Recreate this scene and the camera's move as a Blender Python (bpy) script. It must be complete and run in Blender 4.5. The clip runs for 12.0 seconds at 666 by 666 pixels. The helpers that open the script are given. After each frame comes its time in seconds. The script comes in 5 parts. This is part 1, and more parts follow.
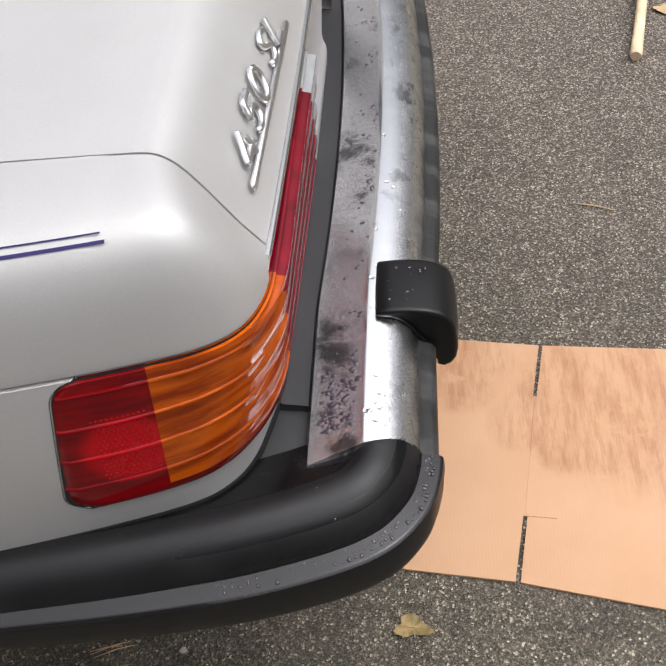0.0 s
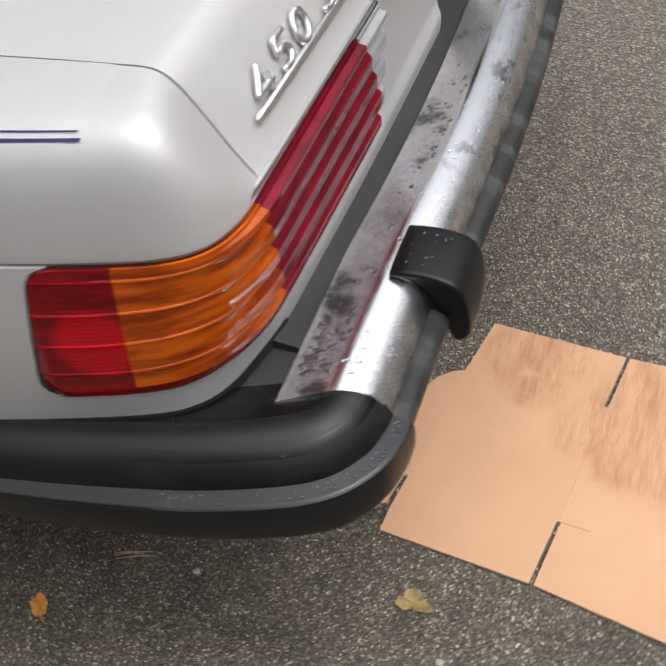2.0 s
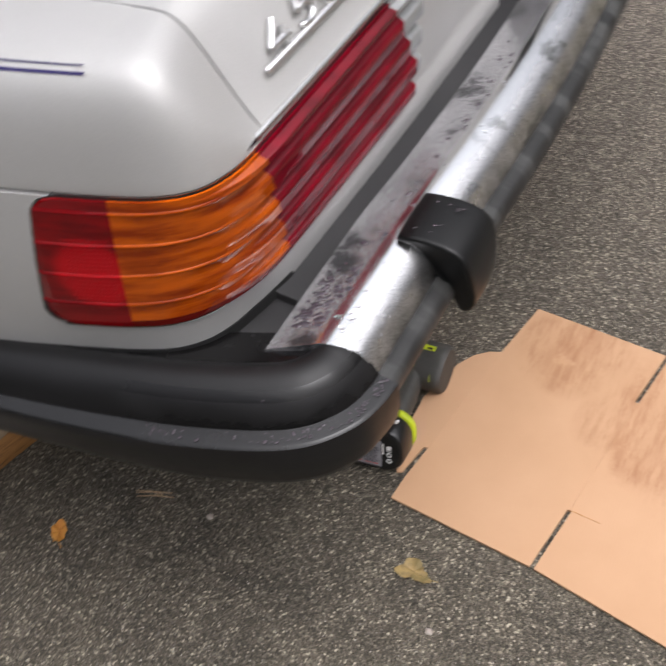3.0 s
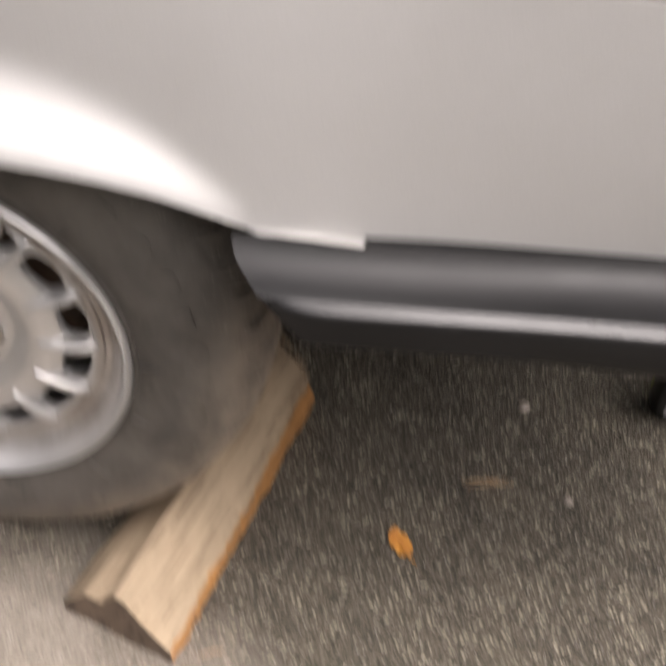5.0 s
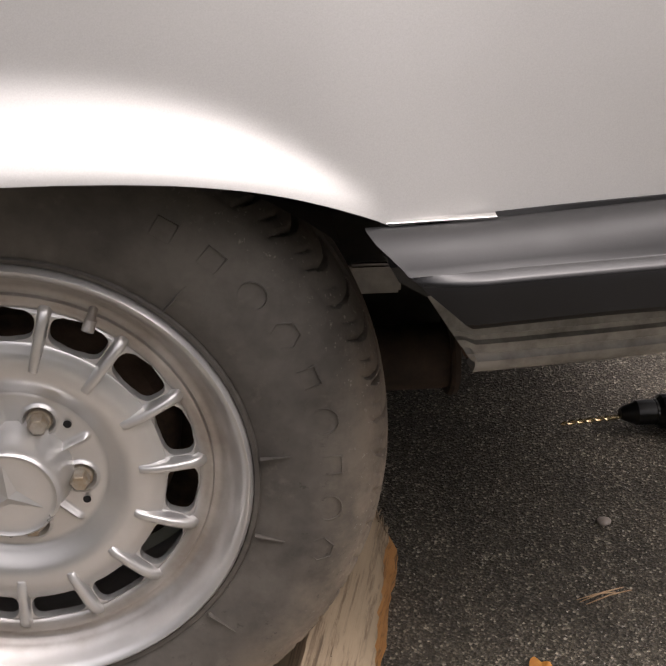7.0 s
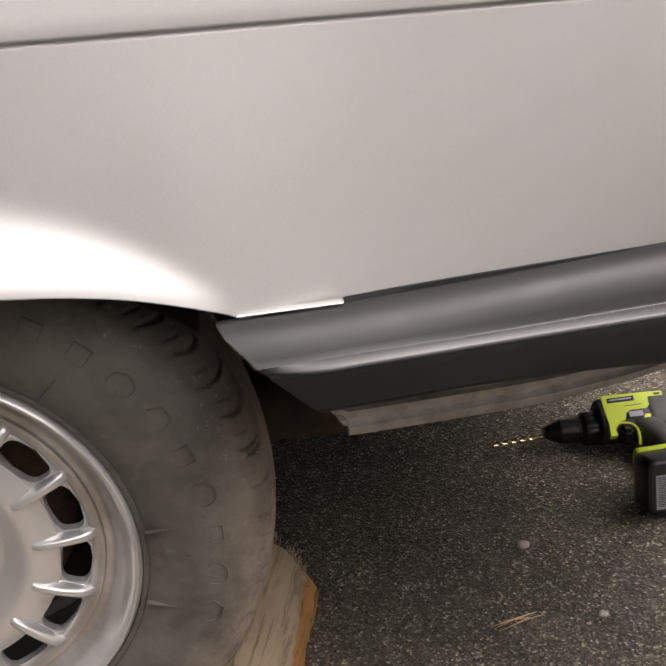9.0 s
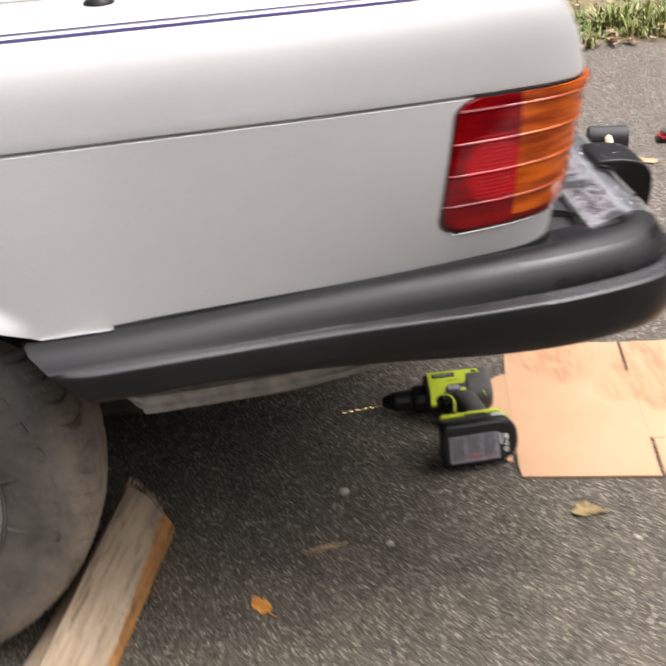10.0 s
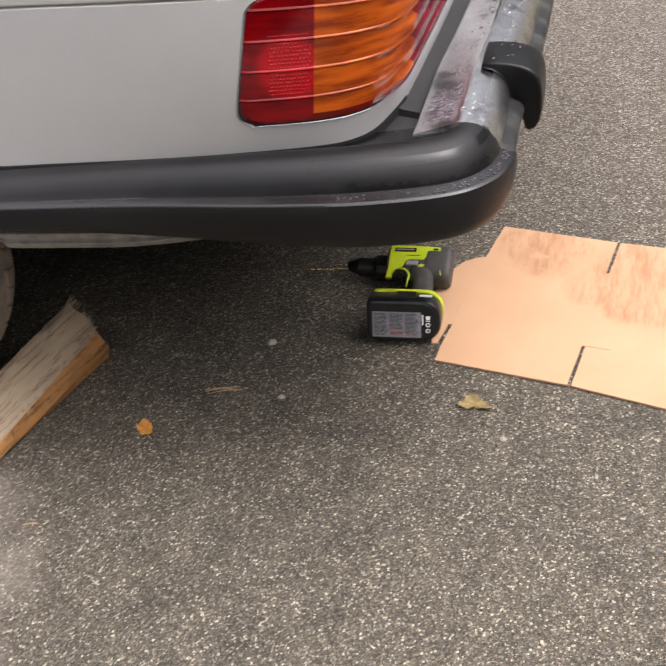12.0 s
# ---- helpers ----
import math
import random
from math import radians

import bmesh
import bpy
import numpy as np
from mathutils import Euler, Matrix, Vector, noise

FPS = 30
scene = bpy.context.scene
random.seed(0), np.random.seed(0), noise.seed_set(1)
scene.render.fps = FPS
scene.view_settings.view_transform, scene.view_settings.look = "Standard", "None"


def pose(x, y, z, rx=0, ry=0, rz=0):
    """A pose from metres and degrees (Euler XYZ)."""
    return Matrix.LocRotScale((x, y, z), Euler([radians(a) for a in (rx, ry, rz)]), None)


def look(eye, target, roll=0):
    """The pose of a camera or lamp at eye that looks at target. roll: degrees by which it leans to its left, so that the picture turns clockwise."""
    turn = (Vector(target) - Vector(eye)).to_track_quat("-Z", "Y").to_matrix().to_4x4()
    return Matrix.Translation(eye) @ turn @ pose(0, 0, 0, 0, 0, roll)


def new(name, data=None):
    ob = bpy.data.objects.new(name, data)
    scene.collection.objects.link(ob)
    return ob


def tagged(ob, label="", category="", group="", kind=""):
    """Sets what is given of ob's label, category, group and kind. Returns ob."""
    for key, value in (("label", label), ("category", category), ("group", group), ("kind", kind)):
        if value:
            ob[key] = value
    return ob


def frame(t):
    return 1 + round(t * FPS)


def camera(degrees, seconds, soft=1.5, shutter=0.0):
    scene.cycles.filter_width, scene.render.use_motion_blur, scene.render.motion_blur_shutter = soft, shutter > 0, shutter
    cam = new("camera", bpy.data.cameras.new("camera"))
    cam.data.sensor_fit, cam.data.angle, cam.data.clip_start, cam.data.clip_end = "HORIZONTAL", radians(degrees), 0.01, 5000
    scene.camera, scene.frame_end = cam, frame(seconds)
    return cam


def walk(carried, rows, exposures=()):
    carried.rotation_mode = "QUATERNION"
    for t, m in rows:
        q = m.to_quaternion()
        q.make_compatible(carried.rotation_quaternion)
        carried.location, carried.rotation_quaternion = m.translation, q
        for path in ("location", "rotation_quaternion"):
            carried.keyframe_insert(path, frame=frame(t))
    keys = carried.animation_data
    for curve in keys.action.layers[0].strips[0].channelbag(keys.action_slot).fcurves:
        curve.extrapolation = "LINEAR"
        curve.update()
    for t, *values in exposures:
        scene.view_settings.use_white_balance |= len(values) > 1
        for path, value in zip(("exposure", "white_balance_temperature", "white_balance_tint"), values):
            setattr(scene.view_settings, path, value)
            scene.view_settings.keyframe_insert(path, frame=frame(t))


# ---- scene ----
cam = camera(34.7, 12.0, soft=1.6, shutter=0.5)
PATH = [
    (0, (1.168, -0.46, 1.431), (0.919, 0.903, -0.012), -10.7),
    (0.5, (1.167, -0.489, 1.437), (0.898, 0.877, 0.002), -9.6),
    (1, (1.172, -0.553, 1.435), (0.894, 0.827, 0.015), -7.9),
    (1.5, (1.232, -0.567, 1.399), (0.842, 0.793, -0.014), -10.5),
    (2, (1.393, -0.457, 1.383), (0.76, 0.815, -0.024), -11.1),
    (2.5, (1.53, -0.408, 1.367), (0.775, 0.798, -0.039), -11.7),
    (3, (1.514, -0.446, 1.362), (0.704, 0.729, -0.04), -11.0),
    (3.2, (1.464, -0.464, 1.353), (0.651, 0.707, -0.05), -8.6),
    (4.8, (0.445, -0.62, 1.083), (0.431, 0.695, -0.424), 14.0),
    (5, (0.369, -0.617, 1.102), (0.385, 0.800, -0.310), 11.4),
    (5.2, (0.315, -0.688, 1.134), (0.323, 0.835, -0.162), 6.7),
    (5.5, (0.261, -0.772, 1.136), (0.273, 0.855, -0.028), 2.4),
    (6, (0.224, -0.765, 0.988), (0.326, 0.972, 0.003), 0.7),
    (6.5, (0.197, -0.731, 0.852), (0.36, 1.049, -0.046), 1.0),
    (6.7, (0.194, -0.72, 0.833), (0.362, 1.073, -0.037), 0.6),
    (8.3, (0.248, -0.723, 0.846), (0.428, 1.085, 0.01), -2.0),
    (8.5, (0.265, -0.715, 0.863), (0.443, 1.084, 0.009), -2.1),
    (9, (0.302, -0.739, 0.919), (0.481, 1.048, 0.04), -2.7),
    (9.5, (0.369, -0.859, 1.023), (0.548, 0.913, 0.114), -3.6),
    (10, (0.58, -1.104, 1.152), (0.679, 0.648, 0.194), -4.1),
    (10.5, (0.752, -1.339, 1.267), (0.756, 0.376, 0.239), -4.1),
    (11, (1.018, -1.186, 1.255), (0.75, 0.518, 0.242), -6.1),
    (11.5, (1.23, -1.081, 1.235), (0.842, 0.5, 0.073), -6.1),
    (12, (1.25, -1.101, 1.23), (0.784, 0.427, 0.026), -5.9),
]
walk(cam, [(t, look(e, g, r)) for t, e, g, r in PATH], [(0.0, 1.27, 6350, 13), (3.2, 1.24, 6350, 14), (4.8, 2.05, 6850, 17), (5.5, 1.54, 6800, 18), (6.5, 1.68, 6800, 18), (8.3, 1.76, 6800, 18), (9.0, 1.86, 6800, 17), (9.5, 1.95, 6700, 16), (10.5, 1.84, 6400, 15), (11.0, 1.90, 6420, 15), (12.0, 1.74, 6500, 16)])

# ---- light: a soft overcast day ----
SUN_EL, SUN_ROT = 64.0, 100.0
world = bpy.data.worlds.new("overcast_sky")
scene.world = world
world.use_nodes = True
wt = world.node_tree
sky = wt.nodes.new("ShaderNodeTexSky")
sky.sky_type = "NISHITA"
sky.sun_disc = False
sky.sun_elevation = radians(SUN_EL)
sky.sun_rotation = radians(SUN_ROT)
sky.dust_density = 3.0
grey = wt.nodes.new("ShaderNodeHueSaturation")
grey.inputs["Saturation"].default_value = 0.14
wt.links.new(sky.outputs[0], grey.inputs["Color"])
# an overcast sky: brightest overhead, dim towards the wooded horizon
where = wt.nodes.new("ShaderNodeTexCoord")
height = wt.nodes.new("ShaderNodeSeparateXYZ")
wt.links.new(where.outputs["Generated"], height.inputs[0])
fall = wt.nodes.new("ShaderNodeMapRange")
fall.interpolation_type = "SMOOTHSTEP"
for key, value in (("From Min", 0.29), ("From Max", 1.0), ("To Min", 0.10), ("To Max", 1.31)):
    fall.inputs[key].default_value = value
wt.links.new(height.outputs[2], fall.inputs["Value"])
dim = wt.nodes.new("ShaderNodeMix")
dim.data_type, dim.blend_type = "RGBA", "MULTIPLY"
dim.inputs[0].default_value = 1.0
wt.links.new(grey.outputs[0], dim.inputs[6])
wt.links.new(fall.outputs[0], dim.inputs[7])
wt.links.new(dim.outputs[2], wt.nodes["Background"].inputs[0])
wt.nodes["Background"].inputs[1].default_value = 0.15
sun = new("sun", bpy.data.lights.new("sun", "SUN"))
sun.data.energy = 0.5
sun.data.angle = radians(90)
sun.data.color = (1.0, 0.95, 0.88)
sun.matrix_world = look((0, 0, 0), (-math.sin(radians(SUN_ROT)) * math.cos(radians(SUN_EL)), -math.cos(radians(SUN_ROT)) * math.cos(radians(SUN_EL)), -math.sin(radians(SUN_EL))))


# ---- materials ----
class Nodes:
    """A material with its shader, and short ways to add nodes."""

    def __init__(self, name, colour, rough=0.5, metal=0.0, **more):
        self.m = bpy.data.materials.new(name)
        self.m.use_nodes = True
        self.t = self.m.node_tree
        self.b = self.t.nodes["Principled BSDF"]
        self.set("Base Color", (*colour, 1))
        self.set("Roughness", rough)
        self.set("Metallic", metal)
        for k, v in more.items():
            self.set(k.replace("_", " "), v)
        self.co = self.t.nodes.new("ShaderNodeTexCoord").outputs["Object"]

    def set(self, key, value):
        self.b.inputs[key].default_value = value

    def link(self, a, b):
        self.t.links.new(a, b)

    def mapped(self, scale=(1, 1, 1), turn=(0, 0, 0)):
        n = self.t.nodes.new("ShaderNodeMapping")
        n.inputs["Scale"].default_value = scale
        n.inputs["Rotation"].default_value = [radians(a) for a in turn]
        self.link(self.co, n.inputs["Vector"])
        return n.outputs[0]

    def noise(self, scale, detail=4, rough=0.55, at=None):
        n = self.t.nodes.new("ShaderNodeTexNoise")
        n.inputs["Scale"].default_value = scale
        n.inputs["Detail"].default_value = detail
        n.inputs["Roughness"].default_value = rough
        self.link(at or self.co, n.inputs["Vector"])
        return n.outputs["Fac"]

    def cells(self, scale, out="Distance", feature="F1", at=None):
        n = self.t.nodes.new("ShaderNodeTexVoronoi")
        n.feature = feature
        n.inputs["Scale"].default_value = scale
        self.link(at or self.co, n.inputs["Vector"])
        return n.outputs[out]

    def ramp(self, fac, stops):
        n = self.t.nodes.new("ShaderNodeValToRGB")
        e = n.color_ramp.elements
        while len(e) < len(stops):
            e.new(0.5)
        for el, (p, c) in zip(e, stops):
            el.position = p
            el.color = (*c, 1) if isinstance(c, tuple) else (c, c, c, 1)
        self.link(fac, n.inputs[0])
        return n.outputs[0]

    def mix(self, fac, a, b, how="MIX"):
        n = self.t.nodes.new("ShaderNodeMix")
        n.data_type, n.blend_type = "RGBA", how
        for v, k in ((fac, 0), (a, 6), (b, 7)):
            if isinstance(v, (float, int)):
                n.inputs[k].default_value = v
            elif isinstance(v, tuple):
                n.inputs[k].default_value = (*v, 1)
            else:
                self.link(v, n.inputs[k])
        return n.outputs[2]

    def math(self, how, a, b=0.0):
        n = self.t.nodes.new("ShaderNodeMath")
        n.operation = how
        for v, k in ((a, 0), (b, 1)):
            if isinstance(v, (float, int)):
                n.inputs[k].default_value = v
            else:
                self.link(v, n.inputs[k])
        return n.outputs[0]

    def sphere(self, centre, radius):
        """1 at the centre, 0 at the radius and beyond."""
        n = self.t.nodes.new("ShaderNodeVectorMath")
        n.operation = "DISTANCE"
        self.link(self.co, n.inputs[0])
        n.inputs[1].default_value = centre
        return self.math("MAXIMUM", self.math("SUBTRACT", 1.0, self.math("DIVIDE", n.outputs["Value"], radius)), 0.0)

    def axis(self, i):
        n = self.t.nodes.new("ShaderNodeSeparateXYZ")
        self.link(self.co, n.inputs[0])
        return n.outputs[i]

    def base(self, c):
        self.link(c, self.b.inputs["Base Color"])

    def rough(self, c):
        self.link(c, self.b.inputs["Roughness"])

    def bump(self, height, strength=0.3, distance=0.001):
        n = self.t.nodes.new("ShaderNodeBump")
        n.inputs["Strength"].default_value = strength
        n.inputs["Distance"].default_value = distance
        self.link(height, n.inputs["Height"])
        if self.b.inputs["Normal"].links:
            self.link(self.b.inputs["Normal"].links[0].from_socket, n.inputs["Normal"])
        self.link(n.outputs[0], self.b.inputs["Normal"])


def asphalt():
    n = Nodes("asphalt", (0.06, 0.056, 0.05), 0.8)
    chips = n.cells(300, "Color")
    grain = n.ramp(chips, [(0.2, (0.024, 0.0215, 0.018)), (0.6, (0.072, 0.065, 0.056)), (0.78, (0.17, 0.154, 0.134)), (0.90, (0.54, 0.505, 0.455))])
    fine = n.cells(560, "Color")
    fine = n.ramp(fine, [(0.3, (0.036, 0.032, 0.027)), (0.75, (0.125, 0.112, 0.096)), (0.97, (0.36, 0.33, 0.29))])
    c = n.mix(0.45, grain, fine)
    gap = n.ramp(n.cells(300, "Distance", "DISTANCE_TO_EDGE"), [(0.0, 0.25), (0.12, 1.0)])
    c = n.mix(0.85, c, gap, "MULTIPLY")
    wide = n.ramp(n.noise(1.3, 5, 0.6), [(0.3, 0.78), (0.7, 1.25)])
    c = n.mix(1.0, c, wide, "MULTIPLY")
    c = n.mix(1.0, c, n.ramp(n.noise(13, 5, 0.65), [(0.32, 0.72), (0.68, 1.22)]), "MULTIPLY")
    c = n.mix(1.0, c, (1.33, 1.26, 1.07), "MULTIPLY")
    # pale sandy dust beside the wheel
    dust = n.math("MULTIPLY", n.sphere((0.09, -0.33, 0.0), 0.50), n.ramp(n.noise(9, 6, 0.65), [(0.33, 0.35), (0.6, 1.0)]))
    dust = n.ramp(dust, [(0.1, 0.0), (0.42, 0.8)])
    sand = n.ramp(n.noise(160, 3), [(0.3, (0.19, 0.160, 0.130)), (0.7, (0.36, 0.315, 0.265))])
    c = n.mix(dust, c, sand)
    # brownish dust over the open part of the drive
    brown = n.ramp(n.math("ADD", n.math("MULTIPLY", n.axis(1), 0.42), n.math("MULTIPLY", n.noise(2.2, 4), 0.5)), [(0.45, 0.0), (0.95, 0.92)])
    c = n.mix(n.math("MULTIPLY", brown, 0.7), c, n.ramp(chips, [(0.2, (0.060, 0.051, 0.042)), (0.62, (0.135, 0.110, 0.088)), (0.9, (0.45, 0.385, 0.315))]))
    # unseen outer drive made paler, added to bounce light onto the flank
    pale = n.ramp(n.math("ADD", n.math("MULTIPLY", n.axis(1), -0.30), n.math("MULTIPLY", n.noise(1.7, 4), 0.3)), [(0.60, 0.0), (0.9, 0.85)])
    c = n.mix(pale, c, n.ramp(chips, [(0.2, (0.16, 0.15, 0.135)), (0.9, (0.36, 0.34, 0.31))]))
    n.base(c)
    n.bump(n.cells(300, "Distance"), 0.75, 0.004)
    n.bump(n.noise(420, 3), 0.4, 0.001)
    n.rough(n.ramp(n.cells(300, "Color"), [(0.2, 0.9), (1.0, 0.45)]))
    return n.m


def paint():
    n = Nodes("silver_paint", (0.5, 0.49, 0.47), 0.52, 0.42, Coat_Weight=0.14, Coat_Roughness=0.14)
    flake = n.ramp(n.noise(900, 2), [(0.3, (0.435, 0.430, 0.418)), (0.7, (0.475, 0.470, 0.458))])
    dirt = n.ramp(n.noise(7, 5, 0.6), [(0.35, (0.965, 0.962, 0.955)), (0.7, (1.01, 1.01, 1.01))])
    n.base(n.mix(1.0, flake, dirt, "MULTIPLY"))
    n.rough(n.ramp(n.noise(12, 5), [(0.3, 0.54), (0.7, 0.60)]))
    return n.m


def rubber(name, colour, rough, scale=60, gloss=0.5):
    n = Nodes(name, colour, rough, 0.0, Specular_IOR_Level=gloss)
    k = tuple(c * 1.7 for c in colour)
    n.base(n.ramp(n.noise(9, 6, 0.6), [(0.3, colour), (0.75, k)]))
    n.rough(n.ramp(n.noise(scale * 0.3, 4), [(0.3, rough - 0.03), (0.7, rough + 0.05)]))
    n.bump(n.noise(700, 3), 0.12, 0.0004)
    return n.m


def bumper_plastic():
    """Black plastic, greyed where dry, dark and shiny in a ragged wet band above the ledge and on its flat inner edge."""
    n = Nodes("black_bumper_plastic", (0.012, 0.0116, 0.012), 0.40, 0.0, Specular_IOR_Level=0.30)
    z = n.math("ADD", n.axis(2), n.math("MULTIPLY", n.math("SUBTRACT", n.noise(34, 3, 0.6, n.mapped((1.0, 1.0, 0.35))), 0.5), 0.030))
    wet = n.math("MULTIPLY", n.math("GREATER_THAN", n.axis(2), 0.5436), n.ramp(z, [(0.546, 1.0), (0.556, 0.0)]))
    wet = n.math("MULTIPLY", wet, n.ramp(n.axis(0), [(0.80, 0.0), (0.95, 1.0)]))
    inner = n.math("MULTIPLY", n.math("LESS_THAN", n.axis(2), 0.5778), n.math("GREATER_THAN", n.axis(2), 0.5695))
    inner = n.math("MULTIPLY", inner, n.ramp(n.axis(0), [(0.80, 0.0), (0.93, 1.0)]))
    wet = n.math("MAXIMUM", wet, n.math("MULTIPLY", inner, n.ramp(n.noise(22, 5, 0.6), [(0.30, 0.5), (0.5, 1.0)])))
    dry = n.ramp(n.noise(9, 6, 0.6), [(0.3, (0.0060, 0.0058, 0.0060)), (0.75, (0.0105, 0.0102, 0.0106))])
    n.base(n.mix(wet, dry, (0.0055, 0.0052, 0.0053)))
    dull = n.ramp(n.noise(9, 6, 0.65), [(0.34, (0.36, 0.36, 0.36)), (0.64, (0.50, 0.50, 0.50))])
    n.rough(n.mix(wet, dull, (0.17, 0.17, 0.17)))
    n.bump(n.noise(700, 3), 0.16, 0.0004)
    return n.m


def chrome():
    n = Nodes("worn_chrome", (0.80, 0.80, 0.81), 0.16, 1.0)
    # fine dew on the flat top, clean on the round face
    dy = n.math("MAXIMUM", n.math("SUBTRACT", n.axis(1), 0.398), 0.0)
    bend = n.math("SUBTRACT", n.math("MULTIPLY", dy, 0.0697), n.math("MULTIPLY", n.math("MULTIPLY", dy, dy), 0.099))
    across = n.math("SUBTRACT", n.math("SUBTRACT", n.axis(0), bend), 0.5)
    top = n.ramp(across, [(0.553, 1.0), (0.557, 0.0)])
    mist = n.ramp(n.noise(22, 5, 0.6), [(0.40, 0.12), (0.64, 0.24)])
    # misted lower half of the round face
    fog = n.math("MULTIPLY", n.ramp(across, [(0.578, 0.0), (0.590, 1.0)]), n.ramp(n.noise(30, 5, 0.65), [(0.35, 0.55), (0.6, 1.0)]))
    beads = n.noise(620, 3, 0.75)
    wetrough = n.ramp(n.noise(9, 6, 0.65), [(0.36, 0.15), (0.55, 0.25)])
    n.rough(n.mix(top, n.mix(fog, mist, (0.34, 0.34, 0.34)), wetrough))
    pit = n.ramp(n.noise(11, 8, 0.7), [(0.585, (0.97, 0.97, 0.97)), (0.66, (0.66, 0.66, 0.66)), (0.74, (0.42, 0.42, 0.42))])
    pit = n.mix(fog, pit, n.mix(1.0, pit, n.ramp(beads, [(0.40, (0.42, 0.42, 0.43)), (0.60, (0.92, 0.92, 0.93))]), "MULTIPLY"))
    stain = n.ramp(n.noise(7, 7, 0.7), [(0.39, (0.13, 0.13, 0.135)), (0.455, (0.58, 0.57, 0.58)), (0.7, (0.72, 0.71, 0.72))])
    dew = n.mix(0.85, stain, n.ramp(beads, [(0.42, (0.42, 0.42, 0.43)), (0.58, (1.35, 1.35, 1.36))]), "MULTIPLY")
    # dark reflections of the ground, painted in blotches along the outer edge
    face = n.ramp(across, [(0.603, 0.0), (0.612, 1.0)])
    dark_refl = n.math("MULTIPLY", face, n.ramp(n.noise(24, 6, 0.7), [(0.42, 0.15), (0.60, 0.75)]))
    # wet smears and ragged dark tree reflections, painted on the outer half
    smear_refl = n.math("MULTIPLY", n.ramp(n.noise(13, 6, 0.7, n.mapped((1.0, 0.55, 1.0))), [(0.53, 0.0), (0.58, 0.85)]), n.ramp(across, [(0.566, 0.0), (0.594, 1.0)]))
    dark_refl = n.math("MAXIMUM", dark_refl, smear_refl)
    n.base(n.mix(dark_refl, n.mix(top, pit, dew), (0.16, 0.165, 0.15)))
    n.link(n.math("SUBTRACT", 1.0, n.math("MULTIPLY", top, 0.20)), n.b.inputs["Metallic"])
    n.bump(n.math("MULTIPLY", beads, n.math("MAXIMUM", top, n.math("MULTIPLY", fog, 0.6))), 0.35, 0.0008)
    return n.m


def strip_rubber():
    """Black rubber with paler blotches every few centimetres."""
    n = Nodes("blotched_strip_rubber", (0.012, 0.012, 0.012), 0.5)
    runs = n.ramp(n.noise(26, 3, 0.5, n.mapped((0.15, 1.0, 0.15))), [(0.50, 0.0), (0.57, 1.0)])
    runs = n.math("MULTIPLY", runs, n.ramp(n.noise(30, 5, 0.65), [(0.35, 0.4), (0.6, 1.0)]))
    n.base(n.mix(runs, n.ramp(n.noise(60, 5), [(0.3, (0.008, 0.008, 0.008)), (0.7, (0.020, 0.020, 0.019))]), (0.050, 0.050, 0.048)))
    n.bump(n.noise(300, 3), 0.1, 0.0006)
    return n.m


def lens(name, colour, deep, strip=0.0):
    n = Nodes(name, colour, 0.08, 0.0, Coat_Weight=0.1, Coat_Roughness=0.05, Specular_IOR_Level=0.3)
    streak = n.noise(20, 5, 0.6, n.mapped((0.55, 0.55, 4.0)))
    c = n.ramp(streak, [(0.36, deep), (0.64, colour)])
    if name == "red_lens":
        # the moulded reflector field
        c = n.mix(n.ramp(n.sphere((0.860, 0.116, 0.692), 0.062), [(0.22, 0.0), (0.45, 0.8)]), c, (0.42, 0.002, 0.006))
    if strip:
        # the lowest rib is moulded in dark red
        c = n.mix(n.math("LESS_THAN", n.axis(2), strip), c, (0.10, 0.004, 0.002))
    n.base(c)
    return n.m


def cardboard():
    n = Nodes("cardboard", (0.62, 0.40, 0.22), 0.85)
    base = n.ramp(n.noise(5, 5, 0.6), [(0.3, (0.455, 0.268, 0.150)), (0.7, (0.505, 0.305, 0.178))])
    # brown scuffs about the end of the cut slot
    scuff = n.ramp(n.noise(16, 5, 0.6, n.mapped((1.0, 0.45, 1.0), (0, 0, 25))), [(0.40, 0.0), (0.66, 1.0)])
    hatch = n.ramp(n.noise(75, 5, 0.7, n.mapped((1.0, 0.16, 1.0), (0, 0, -35))), [(0.44, 0.0), (0.60, 1.0)])
    scuff = n.mix(0.50, scuff, hatch)
    zone = n.math("MAXIMUM", n.sphere((1.45, 0.71, 0), 0.25), n.math("MAXIMUM", n.sphere((1.32, 0.66, 0), 0.14), n.sphere((1.15, 0.79, 0), 0.12)))
    zone = n.ramp(n.math("MULTIPLY", zone, n.ramp(n.noise(10, 6, 0.65), [(0.36, 0.15), (0.62, 1.3)])), [(0.04, 0.0), (0.34, 1.0)])
    f = n.math("MULTIPLY", n.math("ADD", n.math("MULTIPLY", scuff, 0.80), 0.08), zone)
    n.base(n.mix(f, base, (0.30, 0.138, 0.064)))
    flute = n.t.nodes.new("ShaderNodeTexWave")
    flute.inputs["Scale"].default_value = 60
    n.link(n.mapped((1, 0.2, 1), (0, 0, -12)), flute.inputs["Vector"])
    n.bump(flute.outputs["Fac"], 0.10, 0.0006)
    n.bump(n.noise(120, 4), 0.12, 0.0006)
    return n.m


